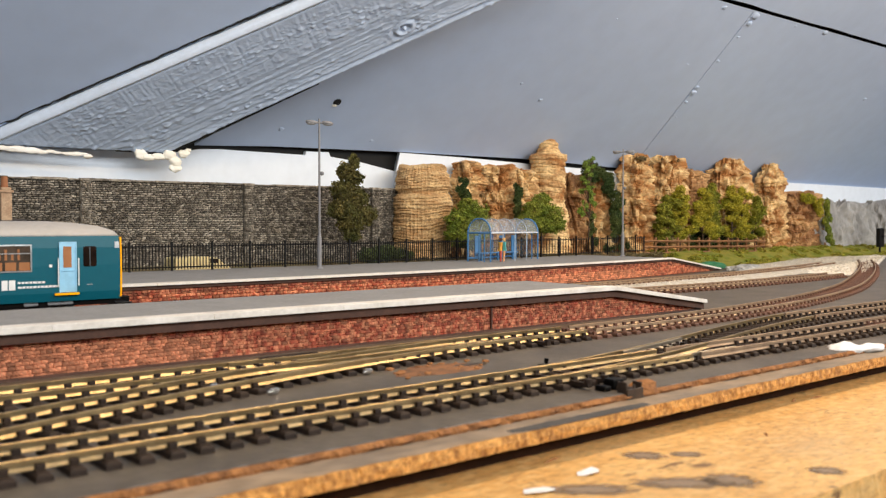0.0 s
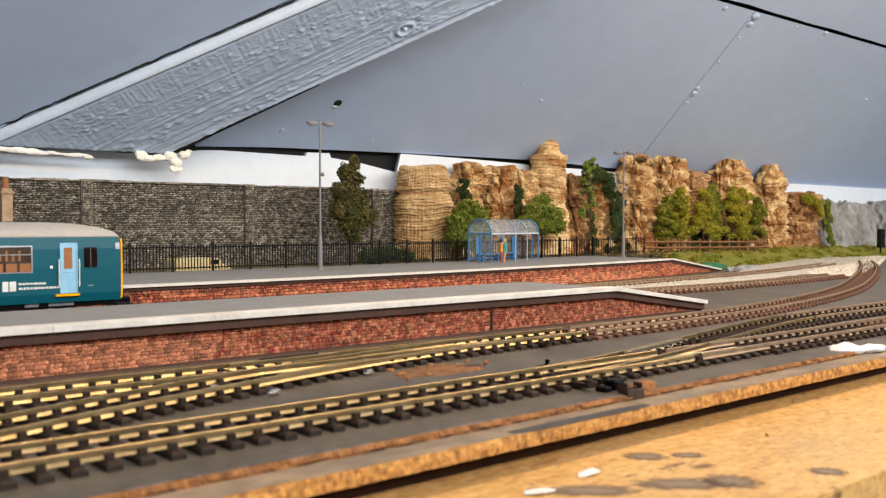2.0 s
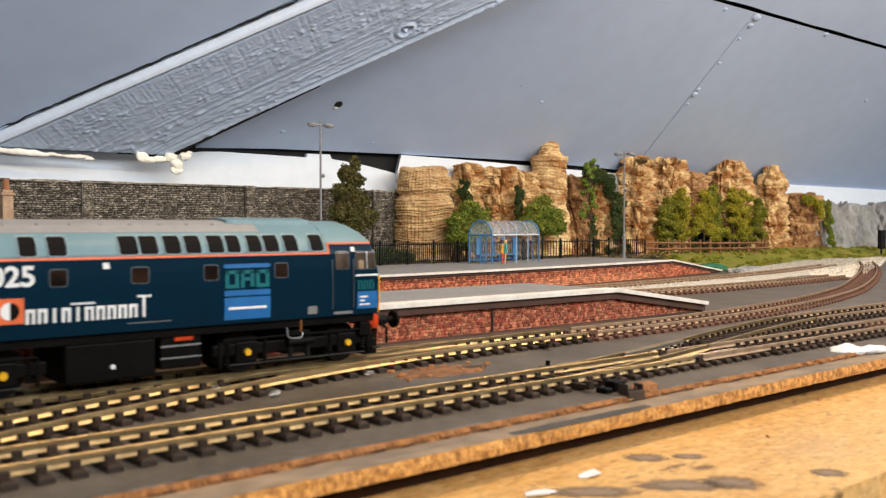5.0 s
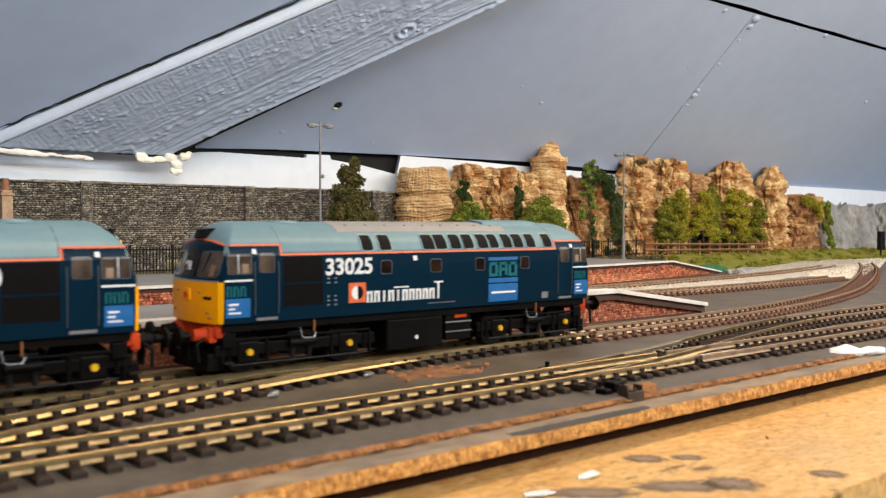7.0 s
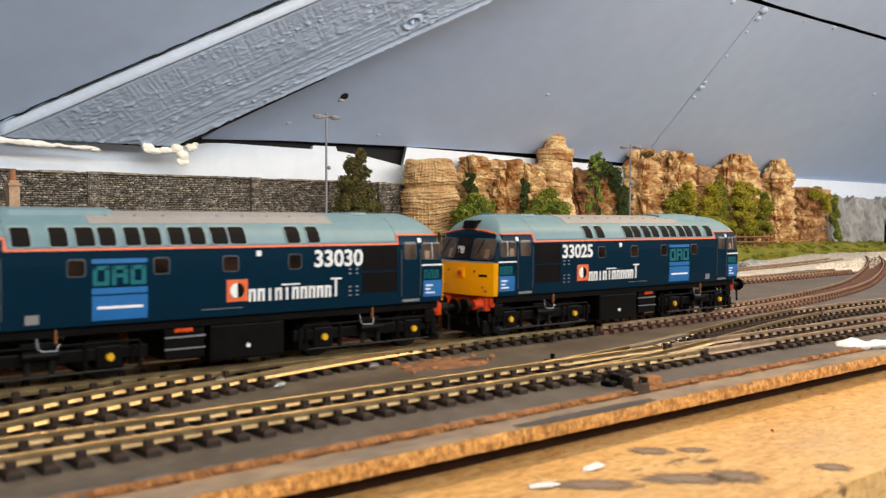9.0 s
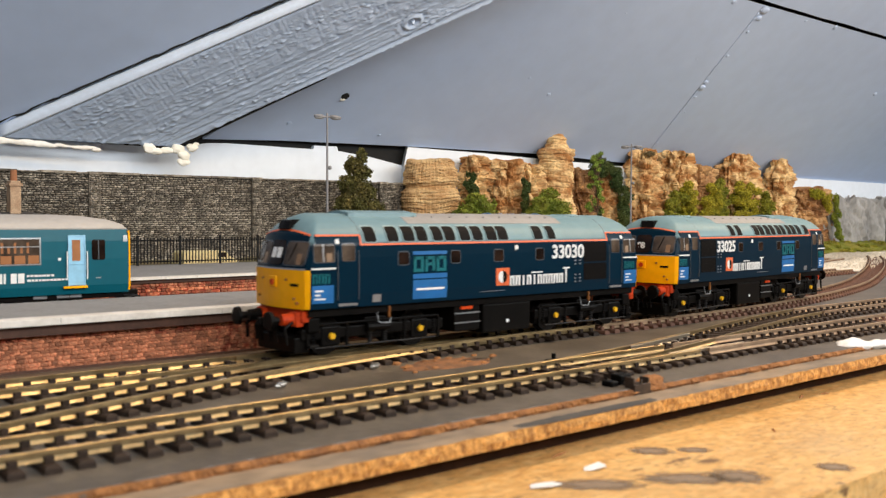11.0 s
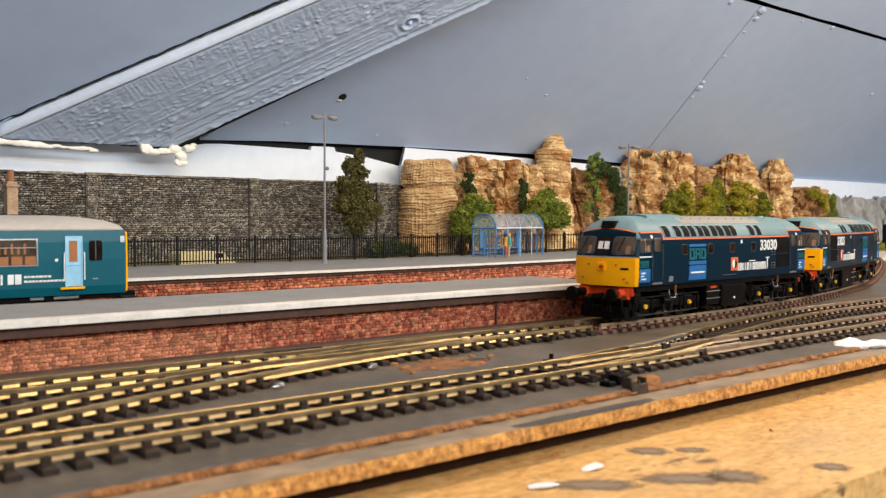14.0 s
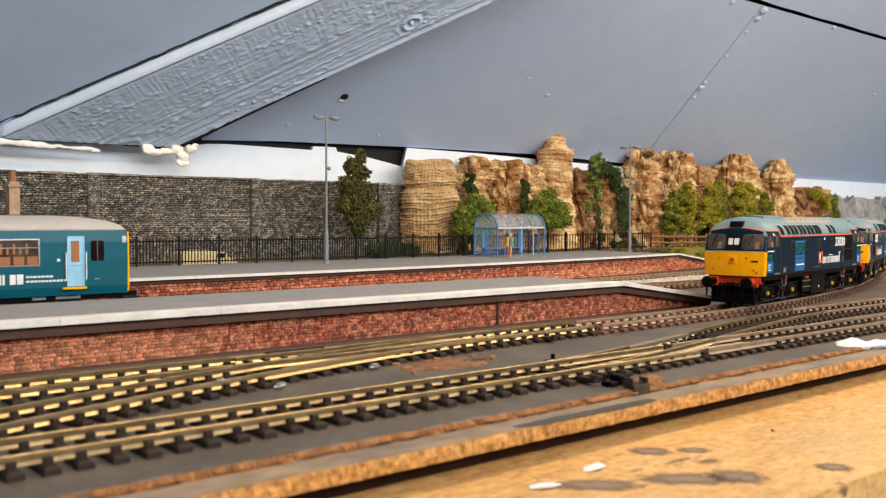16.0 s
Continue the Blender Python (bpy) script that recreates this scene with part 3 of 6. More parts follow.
    # cab sides: door with rails and step, window, emblem panel
    for e in (-1, 1):
        for side in (-1, 1):
            d = part("cab_door", side_panel(e * 69.2, e * 77.3, 18.2, 41.4, 0.1, 0.6, side), DBLUE, body)
            frame_panel(d, "door_window", e * 70.4, e * 75.8, 33.9, 40.0, PANE, RIMDARK, side, BODY_PROFILE, 0.22, 0.2)
            bm = bmesh.new()
            for x in (68.8, 77.7):
                side_panel(e * x - 0.13, e * x + 0.13, 20, 37.5, 0.4, 0.1, side, BODY_PROFILE, bm)
            part("handrail", bm, RIMDARK, d)
            part("door_step", side_panel(e * 69.3, e * 77.2, 18.0, 18.9, 0.6, 0.2, side), RIM, d)
            part("door_lamp", side_panel(e * 76.9, e * 78.4, 40.0, 41.6, 0.4, 0.2, side), PAPER, d)
            cw = frame_panel(body, "cab_window", e * 78.9, e * 87.2, 33.7, 40.0, PANE, RIMDARK, side, BODY_PROFILE, 0.3)
            part("window_bar", side_panel(e * 83.6 - 0.25, e * 83.6 + 0.25, 33.8, 39.9, 0.3, 0.2, side), RIM, cw)
            part("cab_seat", side_panel(e * 80.0, e * 82.2, 33.8, 36.8, 0.24, 0.1, side), SEATBROWN, cw)
            part("lining_strip", side_panel(e * 78.6, e * 88.6, 31.1, 31.7, 0.3, 0.2, side), PAPER, body)
            for i in range(3):
                a = min(e * 79.4, e * 88.2) + 0.3 + i * 2.5
                bm = side_panel(a, a + 0.6, 26.2, 29.6, 0.2, 0.2, side)
                side_panel(a + 0.5, a + 1.9, 29.0, 29.6, 0.2, 0.2, side, BODY_PROFILE, bm)
                side_panel(a + 1.35, a + 1.9, 26.2, 29.6, 0.2, 0.2, side, BODY_PROFILE, bm)
                part("emblem", bm, TEALMARK, body)
            p = part("emblem_panel", side_panel(e * 79.4, e * 88.2, 19.4, 25.6, 0.2, 0.2, side), BRIGHT, body)
            bm = bmesh.new()
            for i, w in enumerate((3.4, 2.2, 4.4)):
                a = min(e * 79.4, e * 88.2) + 1.0
                side_panel(a, a + w, 23.4 - i * 1.4, 24.0 - i * 1.4, 0.27, 0.1, side, BODY_PROFILE, bm)
            part("line_of_print", bm, PAPER, p)
    # big emblem: three rings of teal over a bright blue panel
    a, b = S(-44.2, -27.6)
    for i in range(3):
        p = a + 0.3 + i * (b - a) / 3
        q = p + (b - a) / 3 - 0.7
        bm = bmesh.new()
        for u in ((p, p + 1.3, 28.9, 34.7), (q - 1.4, q, 29.2, 34.4), (p, q, 33.5, 34.7), (p, q, 28.9, 30.1) if i != 1 else (p, q, 31.2, 32.3)):
            side_panel(*u, 0.2, 0.2, -1, BODY_PROFILE, bm)
        part("emblem", bm, TEALMARK, body)
    p = part("emblem_panel", side_panel(a, b, 18.7, 25.9, 0.2, 0.2), BRIGHT, body)
    part("line_of_print", side_panel(a + 1.5, b - 1.5, 22.0, 22.8, 0.27, 0.1), PAPER, p)
    part("emblem_bar", side_panel(a, b, 35.4, 36.7, 0.2, 0.2), BRIGHT, body)
    part("emblem_bar", side_panel(a, b, 26.4, 28.2, 0.2, 0.2), BRIGHT, body)
    # orange badge and bars for the operator's name
    m0 = -1.6 if flip > 0 else -40.5
    badge = part("badge", side_panel(m0, m0 + 7.4, 21.9, 29.0, 0.2, 0.2), ORANGE, body)
    part("badge_mark", half_disc(m0 + 3.7, 25.45, 2.5, -1), PAPER, badge)
    part("badge_mark", half_disc(m0 + 3.7, 25.45, 2.5, 1), GRILLE, badge)
    o, l = (0.0, 0.62, "o"), (0.0, 0.62, "l")
    blocks(body, m0 + 7.8, m0 + 43.5, 21.6, 28.2, [o, o, l, o, l, o, o, o, (0.0, 0.62, "o"), (0.0, 0.62, "o"), (0.0, 0.95, "l")], PAPER)
    part("emblem_bar", side_panel(m0 + 20, m0 + 27, 26.4, 26.9, 0.25, 0.1), PAPER, body)
    part("emblem_bar", side_panel(m0 + 39.5, m0 + 43.9, 27.6, 28.2, 0.25, 0.1), PAPER, body)
    n0 = 30.2 if flip > 0 else -50.2
    lettering(number, 7.9, at(n0 + (0.8 if flip > 0 else -0.2), -18.35, 32.3, 0, 90), PAPER, body, wide=1.04)
    for x in (49.0, 46.0):
        for z in (21.5, 23, 24.5, 29.2, 30.7):
            part("plate", side_panel(x * flip - 0.5, x * flip + 0.5, z, z + 0.5, 0.15, 0.1), RIM, body)
    part("notice", side_panel(*S(-62.6, -58.9), 18.7, 21.4, 0.18, 0.1), RIM, body)
    part("notice", side_panel(*S(9.2, 11.0), 36.4, 38.2, 0.18, 0.1), PAPER, body)
    part("scuff", side_panel(*S(-10, 4), 19.8, 20.0, 0.14, 0.1), RIM, body)
    # ends
    for e in (-1, 1):
        fp = part("front_panel", end_panel(-16.9, 16.9, 17.4, 31.0, 0.28, 0.8, e), YELLOW, body, "bright yellow warning panel")
        for y in (-1, 1):
            corner_ring = ((88.8, 18.0), (88.85, 18.38), (90.2, 17.1), (90.0, 16.6))
            part("front_edge", loft(bmesh.new(), [[(e * px, y * py * (prof(z, 1) / 18.3), z) for px, py in corner_ring] for z in (17.5, 22, 31)]), YELLOW, fp)
        part("lamp_bracket", end_panel(-2.2, 2.2, 24.5, 28.6, 0.9, 0.2, e), YELLOW, fp, bevel=0.3)
        x = e * 93.2
        part("tail_lamp", cyl(bmesh.new(), (x, 0, 26.4), (x + e * 0.5, 0, 26.4), 1.2, 1.1, 16), REDBEAM, fp)
        for y, z in ((-12, 21), (12, 21), (-8, 27.5), (8, 27.5), (-13.5, 19.5)):
            part("front_lamp", cyl(bmesh.new(), (e * (92.0 - 2.4 * (y / 17) ** 2), y, z), (e * (93.2 - 2.4 * (y / 17) ** 2), y, z), 0.5, 0.45, 10), RUSTDOT, fp)
        part("name_bar", end_panel(-12 * -e - 2, -12 * -e + 2, 25.2, 26.2, 0.4, 0.1, e), CHASSIS, fp)
        part("waist_strip", end_panel(-16.9, 16.9, 31.0, 31.5, 0.34, 0.4, e), RIM, body)
        for y0, y1 in ((-16.0, -5.4), (5.4, 16.0)):
            w = part("windscreen", end_panel(y0, y1, 32.7, 40.6, 0.42, 0.8, e, r=1.3), PANE, body)
            part("window_frame", end_panel(y0 - 0.4, y1 + 0.4, 32.3, 41.0, 0.26, 0.6, e, r=1.7), RIMDARK, w)
            ym = (y0 + y1) / 2
            part("wiper", cyl(bmesh.new(), (e * (prof(40, 2) - 0.4), ym, 40.4), (e * (prof(34, 2) - 0.2), ym + 2.5, 34.0), 0.2, n=6), CHASSIS, w)
            part("cab_seat", end_panel(ym - 3.6, ym - 1.4, 32.8, 36.6, 0.46, 0.1, e, r=0.4), SEATBROWN, w)
        hb = part("headcode_box", end_panel(-4.2, 4.2, 32.5, 41.2, 0.5, 0.8, e, r=1.6), PANEDARK, body)
        if code and e < 0:
            lettering(code, 4.2, at(-prof(36, 2) - 0.95, 3.2, 34.7, -90, 80), PAPER, hb, 0.05)
        elif e < 0:
            part("headcode_blind", end_panel(-3.1, -0.4, 35.0, 38.6, 0.6, 0.1, e), PAPER, hb)
            part("headcode_blind", end_panel(0.4, 3.1, 35.0, 38.6, 0.6, 0.1, e), PAPER, hb)
        bm = bmesh.new()
        loft(bm, [[(e * (x - d), y, z) for y, d in ((-3.7, 0.3), (0, 0), (3.7, 0.3))] + [(e * 78, 3.5, z), (e * 78, -3.5, z)] for z, x in ((44.9, 88.4), (45.2, 89.0), (48.0, 88.0), (48.4, 87.2))])
        part("roof_vent", bm, CHASSIS, roof)
        beam = part("buffer_beam", made((*sorted((e * 86, e * 90.2)), -15, 15, 12.6, 17.3), (*sorted((e * 89, e * 92.0)), -14.2, -8.6, 11.2, 16.4), (*sorted((e * 89, e * 92.0)), 8.6, 14.2, 11.2, 16.4)), REDBEAM, t, "orange-red buffer beam", bevel=0.6)
        for y in (-11.4, 11.4):
            bm = cyl(bmesh.new(), (e * 91.2, y, 13.9), (e * 96.5, y, 13.9), 2.3, 1.9, 16)
            part("buffer_housing", bm, REDBEAM if y * e > 0 else CHASSIS, beam)
            b = part("buffer", cyl(bmesh.new(), (e * 97.4, y, 13.9), (e * 101.0, y, 13.9), 1.3, 1.3, 14), CHASSIS, beam)
            part("buffer_head", cyl(bmesh.new(), (e * 100.4, y, 13.9), (e * 101.6, y, 13.9), 3.3, 3.1, 20), CHASSIS, b)
        for y in (-13.4, -6.8, -5, -3, 3, 5, 6.8, 13.4):
            bm = cyl(bmesh.new(), (e * 93, y, 13), (e * 96, y, 11), 0.55, n=8)
            cyl(bm, (e * 96, y, 11), (e * 95.5, y * 1.05, 5.5), 0.55, n=8)
            part("air_hose", bm, CHASSIS, beam)
        part("coupling_hook", made((*sorted((e * 92, e * 99)), -1.2, 1.2, 11.5, 14)), CHASSIS, beam, bevel=0.4)
        part("snow_plough", made((*sorted((e * 86, e * 92)), -13, 13, 1.8, 7.5)), CHASSIS, t, bevel=0.5)
    # underframe
    part("solebar", made((-88, 88, -16.2, 16.2, 14.6, 17.5)), CHASSIS, t)
    tank = part("fuel_tank", made((*S(-6, 21.3), -15.5, 15.5, 2.6, 14.6)), CHASSIS, t, bevel=0.8)
    part("tank_gauge", cyl(bmesh.new(), (7.5 * flip, -15.4, 7.0), (7.5 * flip, -15.9, 7.0), 0.75, n=14), PAPER, tank)
    bx = part("battery_box", made((*S(-21, -7.5), -15.2, 15.2, 4.4, 14.6)), CHASSIS, t, bevel=0.6)
    bm = made((*S(-21, -7.5), -15.5, -15.1, 11.3, 11.8))
    box(bm, *S(-21, -7.5), -15.5, -15.1, 7.6, 8.0)
    part("box_rib", bm, RIM, bx)
    part("valve", made((*S(-18, -12), -15.9, -14, 13.1, 14.3)), REDBEAM, bx)
    for e in (-1, 1):
        c = e * 57.7
        bog = part("bogie", made((c - 32, c + 32, -13.8, -12.2, 6.2, 10.2), (c - 32, c + 32, 12.2, 13.8, 6.2, 10.2), (c - 5, c + 5, -13.5, 13.5, 5, 13)), CHASSIS, t, bevel=0.5)
        for x in (c - 20, c + 20):
            for y in (-1, 1):
                part("axlebox", made((x - 4, x + 4, *sorted((y * 12.2, y * 14.3)), 3.6, 10.8)), CHASSIS, bog, bevel=0.6)
                part("axle_cover", cyl(bmesh.new(), (x, y * 14.1, 7.2), (x, y * 15.4, 7.2), 1.35, 1.1, 16), BRASS, bog)
                part("cover_ring", cyl(bmesh.new(), (x, y * 13.9, 7.2), (x, y * 14.5, 7.2), 2.7, 2.5, 16), CHASSIS, bog)
                for d in (-7, 7):
                    part("spring", coil(x + d, y * 13.4, 4.4, 10.4), CHASSIS, bog)
        for y in (-1, 1):
            bm = cyl(bmesh.new(), (c - 29, y * 14.4, 11.6), (c + 29, y * 14.4, 11.6), 0.45, n=6)
            part("brake_pipe", bm, CHASSIS, bog)
            for d in (-29.5, -13, 13, 29.5):
                part("brake_hanger", made((c + d - 0.5, c + d + 0.5, *sorted((y * 13.2, y * 14.2)), 3.0, 11.0)), CHASSIS, bog)
                part("brake_block", made((c + d - 1.1, c + d + 1.1, *sorted((y * 8.0, y * 12.0)), 4.0, 9.0)), CHASSIS, bog)
            part("sand_box", made((*sorted((c + e * 25, c + e * 30)), *sorted((y * 12.8, y * 15.2)), 9.0, 14.2)), CHASSIS, bog, bevel=0.5)
            bm = cyl(bmesh.new(), (c - 27, y * 15.0, 3.4), (c + 27, y * 15.0, 3.4), 0.3, n=6)
            part("brake_rod", bm, SPRING, bog)
            for d in (-3.4, 3.4):
                part("spring", coil(c + d, y * 14.2, 3.2, 8.2), SPRING, bog)
            part("bogie_step", made((c + e * 30, c + e * 30 + 3.4, *sorted((y * 14.2, y * 16.4)), 4.2, 4.8)), SPRING, bog)
            part("brake_cylinder", cyl(bmesh.new(), (c - 5, y * 14.4, 9.4), (c + 5, y * 14.4, 9.4), 1.7, n=12), CHASSIS, bog)
        x = e * 55.4
        bm = cyl(bmesh.new(), (x - 3.6, -16, 14.6), (x - 3.2, -16.4, 11.4), 0.2, n=6)
        cyl(bm, (x - 3.2, -16.4, 11.4), (x - 2.0, -16.4, 10.7), 0.2, n=6)
        cyl(bm, (x - 2.0, -16.4, 10.7), (x + 1.8, -16.4, 10.6), 0.2, n=6)
        cyl(bm, (x + 1.8, -16.4, 10.6), (x + 2.6, -16.2, 12.4), 0.2, n=6)
        part("footstep", bm, RIM, t)
        part("sand_filler", made((x + 1.3, x + 1.9, -17.0, -15.8, 12.6, 16.8)), RUSTDOT, t, bevel=0.3)
        for x in (c - 20, c + 20):
            bm = cyl(bmesh.new(), (0, -11, 0), (0, 11, 0), 1.0, n=8)
            for y in (-1, 1):
                cyl(bm, (0, y * 7.2, 0), (0, y * 9.6, 0), 7.1, 7.1, 24)
                cyl(bm, (0, y * 6.6, 0), (0, y * 7.2, 0), 7.7, 7.7, 24)
                for i in range(6):
                    a = i * math.pi / 3
                    box(bm, 3.6 * math.cos(a) - 0.5, 3.6 * math.cos(a) + 0.5, *sorted((y * 9.5, y * 10.0)), 3.6 * math.sin(a) - 0.5, 3.6 * math.sin(a) + 0.5)
            w = part("wheelset", bm, WHEEL, t, at=at(x, 0, 7.1))
            WHEELS.append(w)
    return t


WHEELS = []
locos = [locomotive("33025", -1, "98"), locomotive("33030", 1, "")]

# ---- the railcar standing at the platform ----
TEAL = mat("teal_railcar_paint", (0.002, 0.092, 0.13), 0.34, (0.002, 0.082, 0.115), 40, 0.5, 0.04)
PALEBLUE = mat("pale_blue_door_paint", (0.30, 0.58, 0.78), 0.4)
CARROOF = mat("dusty_cream_grey_roof", (0.42, 0.39, 0.36), 0.6, (0.35, 0.33, 0.30), 50, 0.6, 0.06)
SEATTAN = mat("tan_seats_behind_glass", (0.36, 0.16, 0.07), 0.25, (0.24, 0.10, 0.045), 120, 0.6)
CAR_PROFILE = [(14.2, 17.0, 129.4), (18, 17.8, 129.6), (30, 18.1, 129.6), (38, 17.9, 129.4), (43.2, 17.3, 128.6), (45.5, 16.2, 126.5), (47.6, 13.4, 121), (49.2, 8.5, 111), (49.9, 2, 98)]


def railcar():
    t = thing("railcar", "teal model railcar with grey roof standing at the platform", "train", at(32.6, 436, 0))
    T = CAR_PROFILE
    sh = lambda zs: loft(bmesh.new(), [ring(z, prof(z, 1, T), prof(z, 2, T), 0.8) for z in zs])
    body = part("body", sh([14.2, 16, 18, 24, 30, 34, 38, 41, 43.2]), TEAL, t)
    part("roof", sh([43.25, 44.4, 45.5, 46.6, 47.6, 48.5, 49.2, 49.9]), CARROOF, t, "dusty grey roof", smooth=True)
    for x in (71.5, 48, 24, 0, -24, -48):
        w = part("window", side_panel(x, x + 16.8, 28.2, 39.2, 0.1, 0.8, -1, T), PANE, body)
        bm = bmesh.new()
        for q in ((x - 0.5, x + 17.3, 27.7, 28.3), (x - 0.5, x + 17.3, 39.1, 39.7), (x - 0.5, x + 0.1, 28, 39.4), (x + 16.7, x + 17.3, 28, 39.4), (x, x + 16.8, 35.6, 36.0)):
            side_panel(*q, 0.3, 0.3, -1, T, bm)
        part("window_frame", bm, RIM, w)
        for i in range(3):
            part("seat_back", side_panel(x + 0.8 + i * 5.6, x + 5.2 + i * 5.6, 28.4, 32.0, 0.14, 0.1, -1, T), SEATTAN, w)
        for i in range(5):
            part("lit_rail", side_panel(x + 1 + i * 2.6, x + 2 + i * 2.6, 33, 37.6 - (i % 2) * 2.0, 0.13, 0.1, -1, T), SEATTAN, w)
    for x0, x1 in ((100.4, 107.8), (-79, -72)):
        d = part("door", side_panel(x0, x1, 18.2, 40.3, 0.25, 0.6, -1, T), PALEBLUE, body, "pale blue door")
        part("door_window", side_panel(x0 + 1.6, x0 + 5.2, 29.2, 38.6, 0.33, 0.3, -1, T), SEATTAN, d)
        bm = bmesh.new()
        for q in ((x0 - 0.1, x0 + 0.4, 18, 40.6), (x1 - 0.4, x1 + 0.1, 18, 40.6), (x0, x1, 40.2, 40.7), (x0 + 0.6, x1 - 0.6, 27.6, 28.0)):
            side_panel(*q, 0.5, 0.2, -1, T, bm)
        part("door_frame", bm, PALEBLUE, d)
        bm = cyl(bmesh.new(), (x0 - 0.7, -18.9, 21), (x0 - 0.7, -18.9, 33.5), 0.3, n=6)
        cyl(bm, (x1 + 0.7, -18.9, 21), (x1 + 0.7, -18.9, 33.5), 0.3, n=6)
        part("handrail", bm, PAPER, d)
        part("door_step", made((x0 - 2.2, x1 + 0.8, -19.2, -16.5, 17.0, 17.9)), YELLOW, d)
    cw = part("cab_window", side_panel(110.8, 116.8, 29.4, 38.6, 0.12, 0.7, -1, T, r=1.0), PANEDARK, body)
    part("window_frame", side_panel(113.6, 114.0, 29.6, 38.4, 0.2, 0.2, -1, T), RIMDARK, cw)
    for e in (-1, 1):
        part("end_panel", end_panel(-16.4, 16.4, 15, 42.5, 0.3, 0.6, e, T, 0.8), YELLOW, body, "yellow cab end")
        part("end_edge", side_panel(e * 127.7, e * 128.4, 15, 42.6, 0.1, 0.5, -1, T), YELLOW, body)
        part("coupler", made((*sorted((e * 129, e * 138)), -3, 3, 9.5, 14), (*sorted((e * 127, e * 135)), -14, 14, 10.5, 12)), CHASSIS, t, bevel=0.5)
    part("marker_plate", side_panel(125.2, 127.2, 37.6, 40.6, 0.2, 0.1, -1, T), RIM, body)
    bm = bmesh.new()
    for i, w in enumerate((2.4, 0.9, 2.4, 2.6)):
        x = 70.6 + i * 2.9
        side_panel(x, x + w, 20.0 + (0 if i < 3 else 0.0), 24.3, 0.16, 0.1, -1, T, bm)
        if w > 1:
            side_panel(x + 0.7, x + w - 0.7, 21.0, 22.0, 0.05, 0.1, -1, T, bm)
    part("emblem", bm, PAPER, body)
    for z, w in ((22.6, 10.5), (20.6, 17)):
        bm = bmesh.new()
        x = 83.0
        while x < 83 + w:
            g = 0.8 + 0.9 * random.random()
            side_panel(x, x + g, z, z + 0.9, 0.15, 0.1, -1, T, bm)
            x += g + 0.35
        part("line_of_print", bm, PAPER, body)
    part("notice", side_panel(96.0, 97.2, 29.5, 30.7, 0.2, 0.1, -1, T), PAPER, body)
    part("notice", side_panel(112.5, 115.0, 21.0, 21.5, 0.15, 0.1, -1, T), RIM, body)
    part("solebar", made((-126, 126, -15.5, 15.5, 11.8, 14.4)), CHASSIS, t)
    for c in (-91, 91):
        bog = part("bogie", made((c - 26, c + 26, -14.5, -12.5, 5.5, 9.5), (c - 26, c + 26, 12.5, 14.5, 5.5, 9.5), (c - 4, c + 4, -13, 13, 5, 12)), CHASSIS, t, bevel=0.5)
        for x in (c - 17, c + 17):
            part("axlebox", made((x - 3.4, x + 3.4, -15.2, -12.5, 3.4, 9.6)), CHASSIS, bog, bevel=0.5)
            bm = cyl(bmesh.new(), (x, -9.6, 5.6), (x, -7, 5.6), 5.6, n=20)
            cyl(bm, (x, 7, 5.6), (x, 9.6, 5.6), 5.6, n=20)
            cyl(bm, (x, -8, 5.6), (x, 8, 5.6), 1.0, n=8)
            part("wheel", bm, WHEEL, bog)
    part("engine_box", made((-45, 40, -14.5, 14.5, 4, 12)), CHASSIS, t, bevel=1.0)
    for x in (86, 96, 101):
        part("underframe_box", made((x, x + 6, -15.6, -12.5, 12.4, 14.4)), RIM, t, bevel=0.3)
    return t


railcar()

# ---- pieces laid in courses: stone walls ----
def courses(x0, x1, z0, z1, hmin, hmax, lmin, lmax, seed, top=None):
    """Random coursed blocks: x from, x to, z from, z to."""
    rnd, out, z = random.Random(seed), [], z0
    while z < z1 - 0.6:
        h = min(rnd.uniform(hmin, hmax), z1 - z)
        x = x0 + rnd.uniform(-lmax, 0)
        while x < x1:
            l = rnd.uniform(lmin, lmax)
            xa, xb = max(x, x0), min(x + l, x1)
            zt = z + h if top is None else min(z + h, top((xa + xb) / 2))
            if xb - xa > 0.8 and zt - z > 0.6:
                out.append((xa, xb, z, zt, rnd.random()))
            x += l
        z += h
    return out


def block_mesh(name, material):
    """A unit block with a chamfered, slightly uneven face towards -y."""
    vs = [(-0.5, 0, -0.5), (0.5, 0, -0.5), (0.5, 0, 0.5), (-0.5, 0, 0.5), (-0.5, -0.55, -0.5), (0.5, -0.55, -0.5), (0.5, -0.55, 0.5), (-0.5, -0.55, 0.5),
          (-0.38, -1, -0.32), (0.36, -0.92, -0.34), (0.4, -1, 0.3), (-0.36, -0.9, 0.34)]
    fs = [(0, 1, 5, 4), (1, 2, 6, 5), (2, 3, 7, 6), (3, 0, 4, 7), (4, 5, 9, 8), (5, 6, 10, 9), (6, 7, 11, 10), (7, 4, 8, 11), (8, 9, 10, 11)]
    me = bpy.data.meshes.new(name)
    me.from_pydata([Vector(v) * MM for v in vs], [], fs)
    me.materials.append(material)
    return me


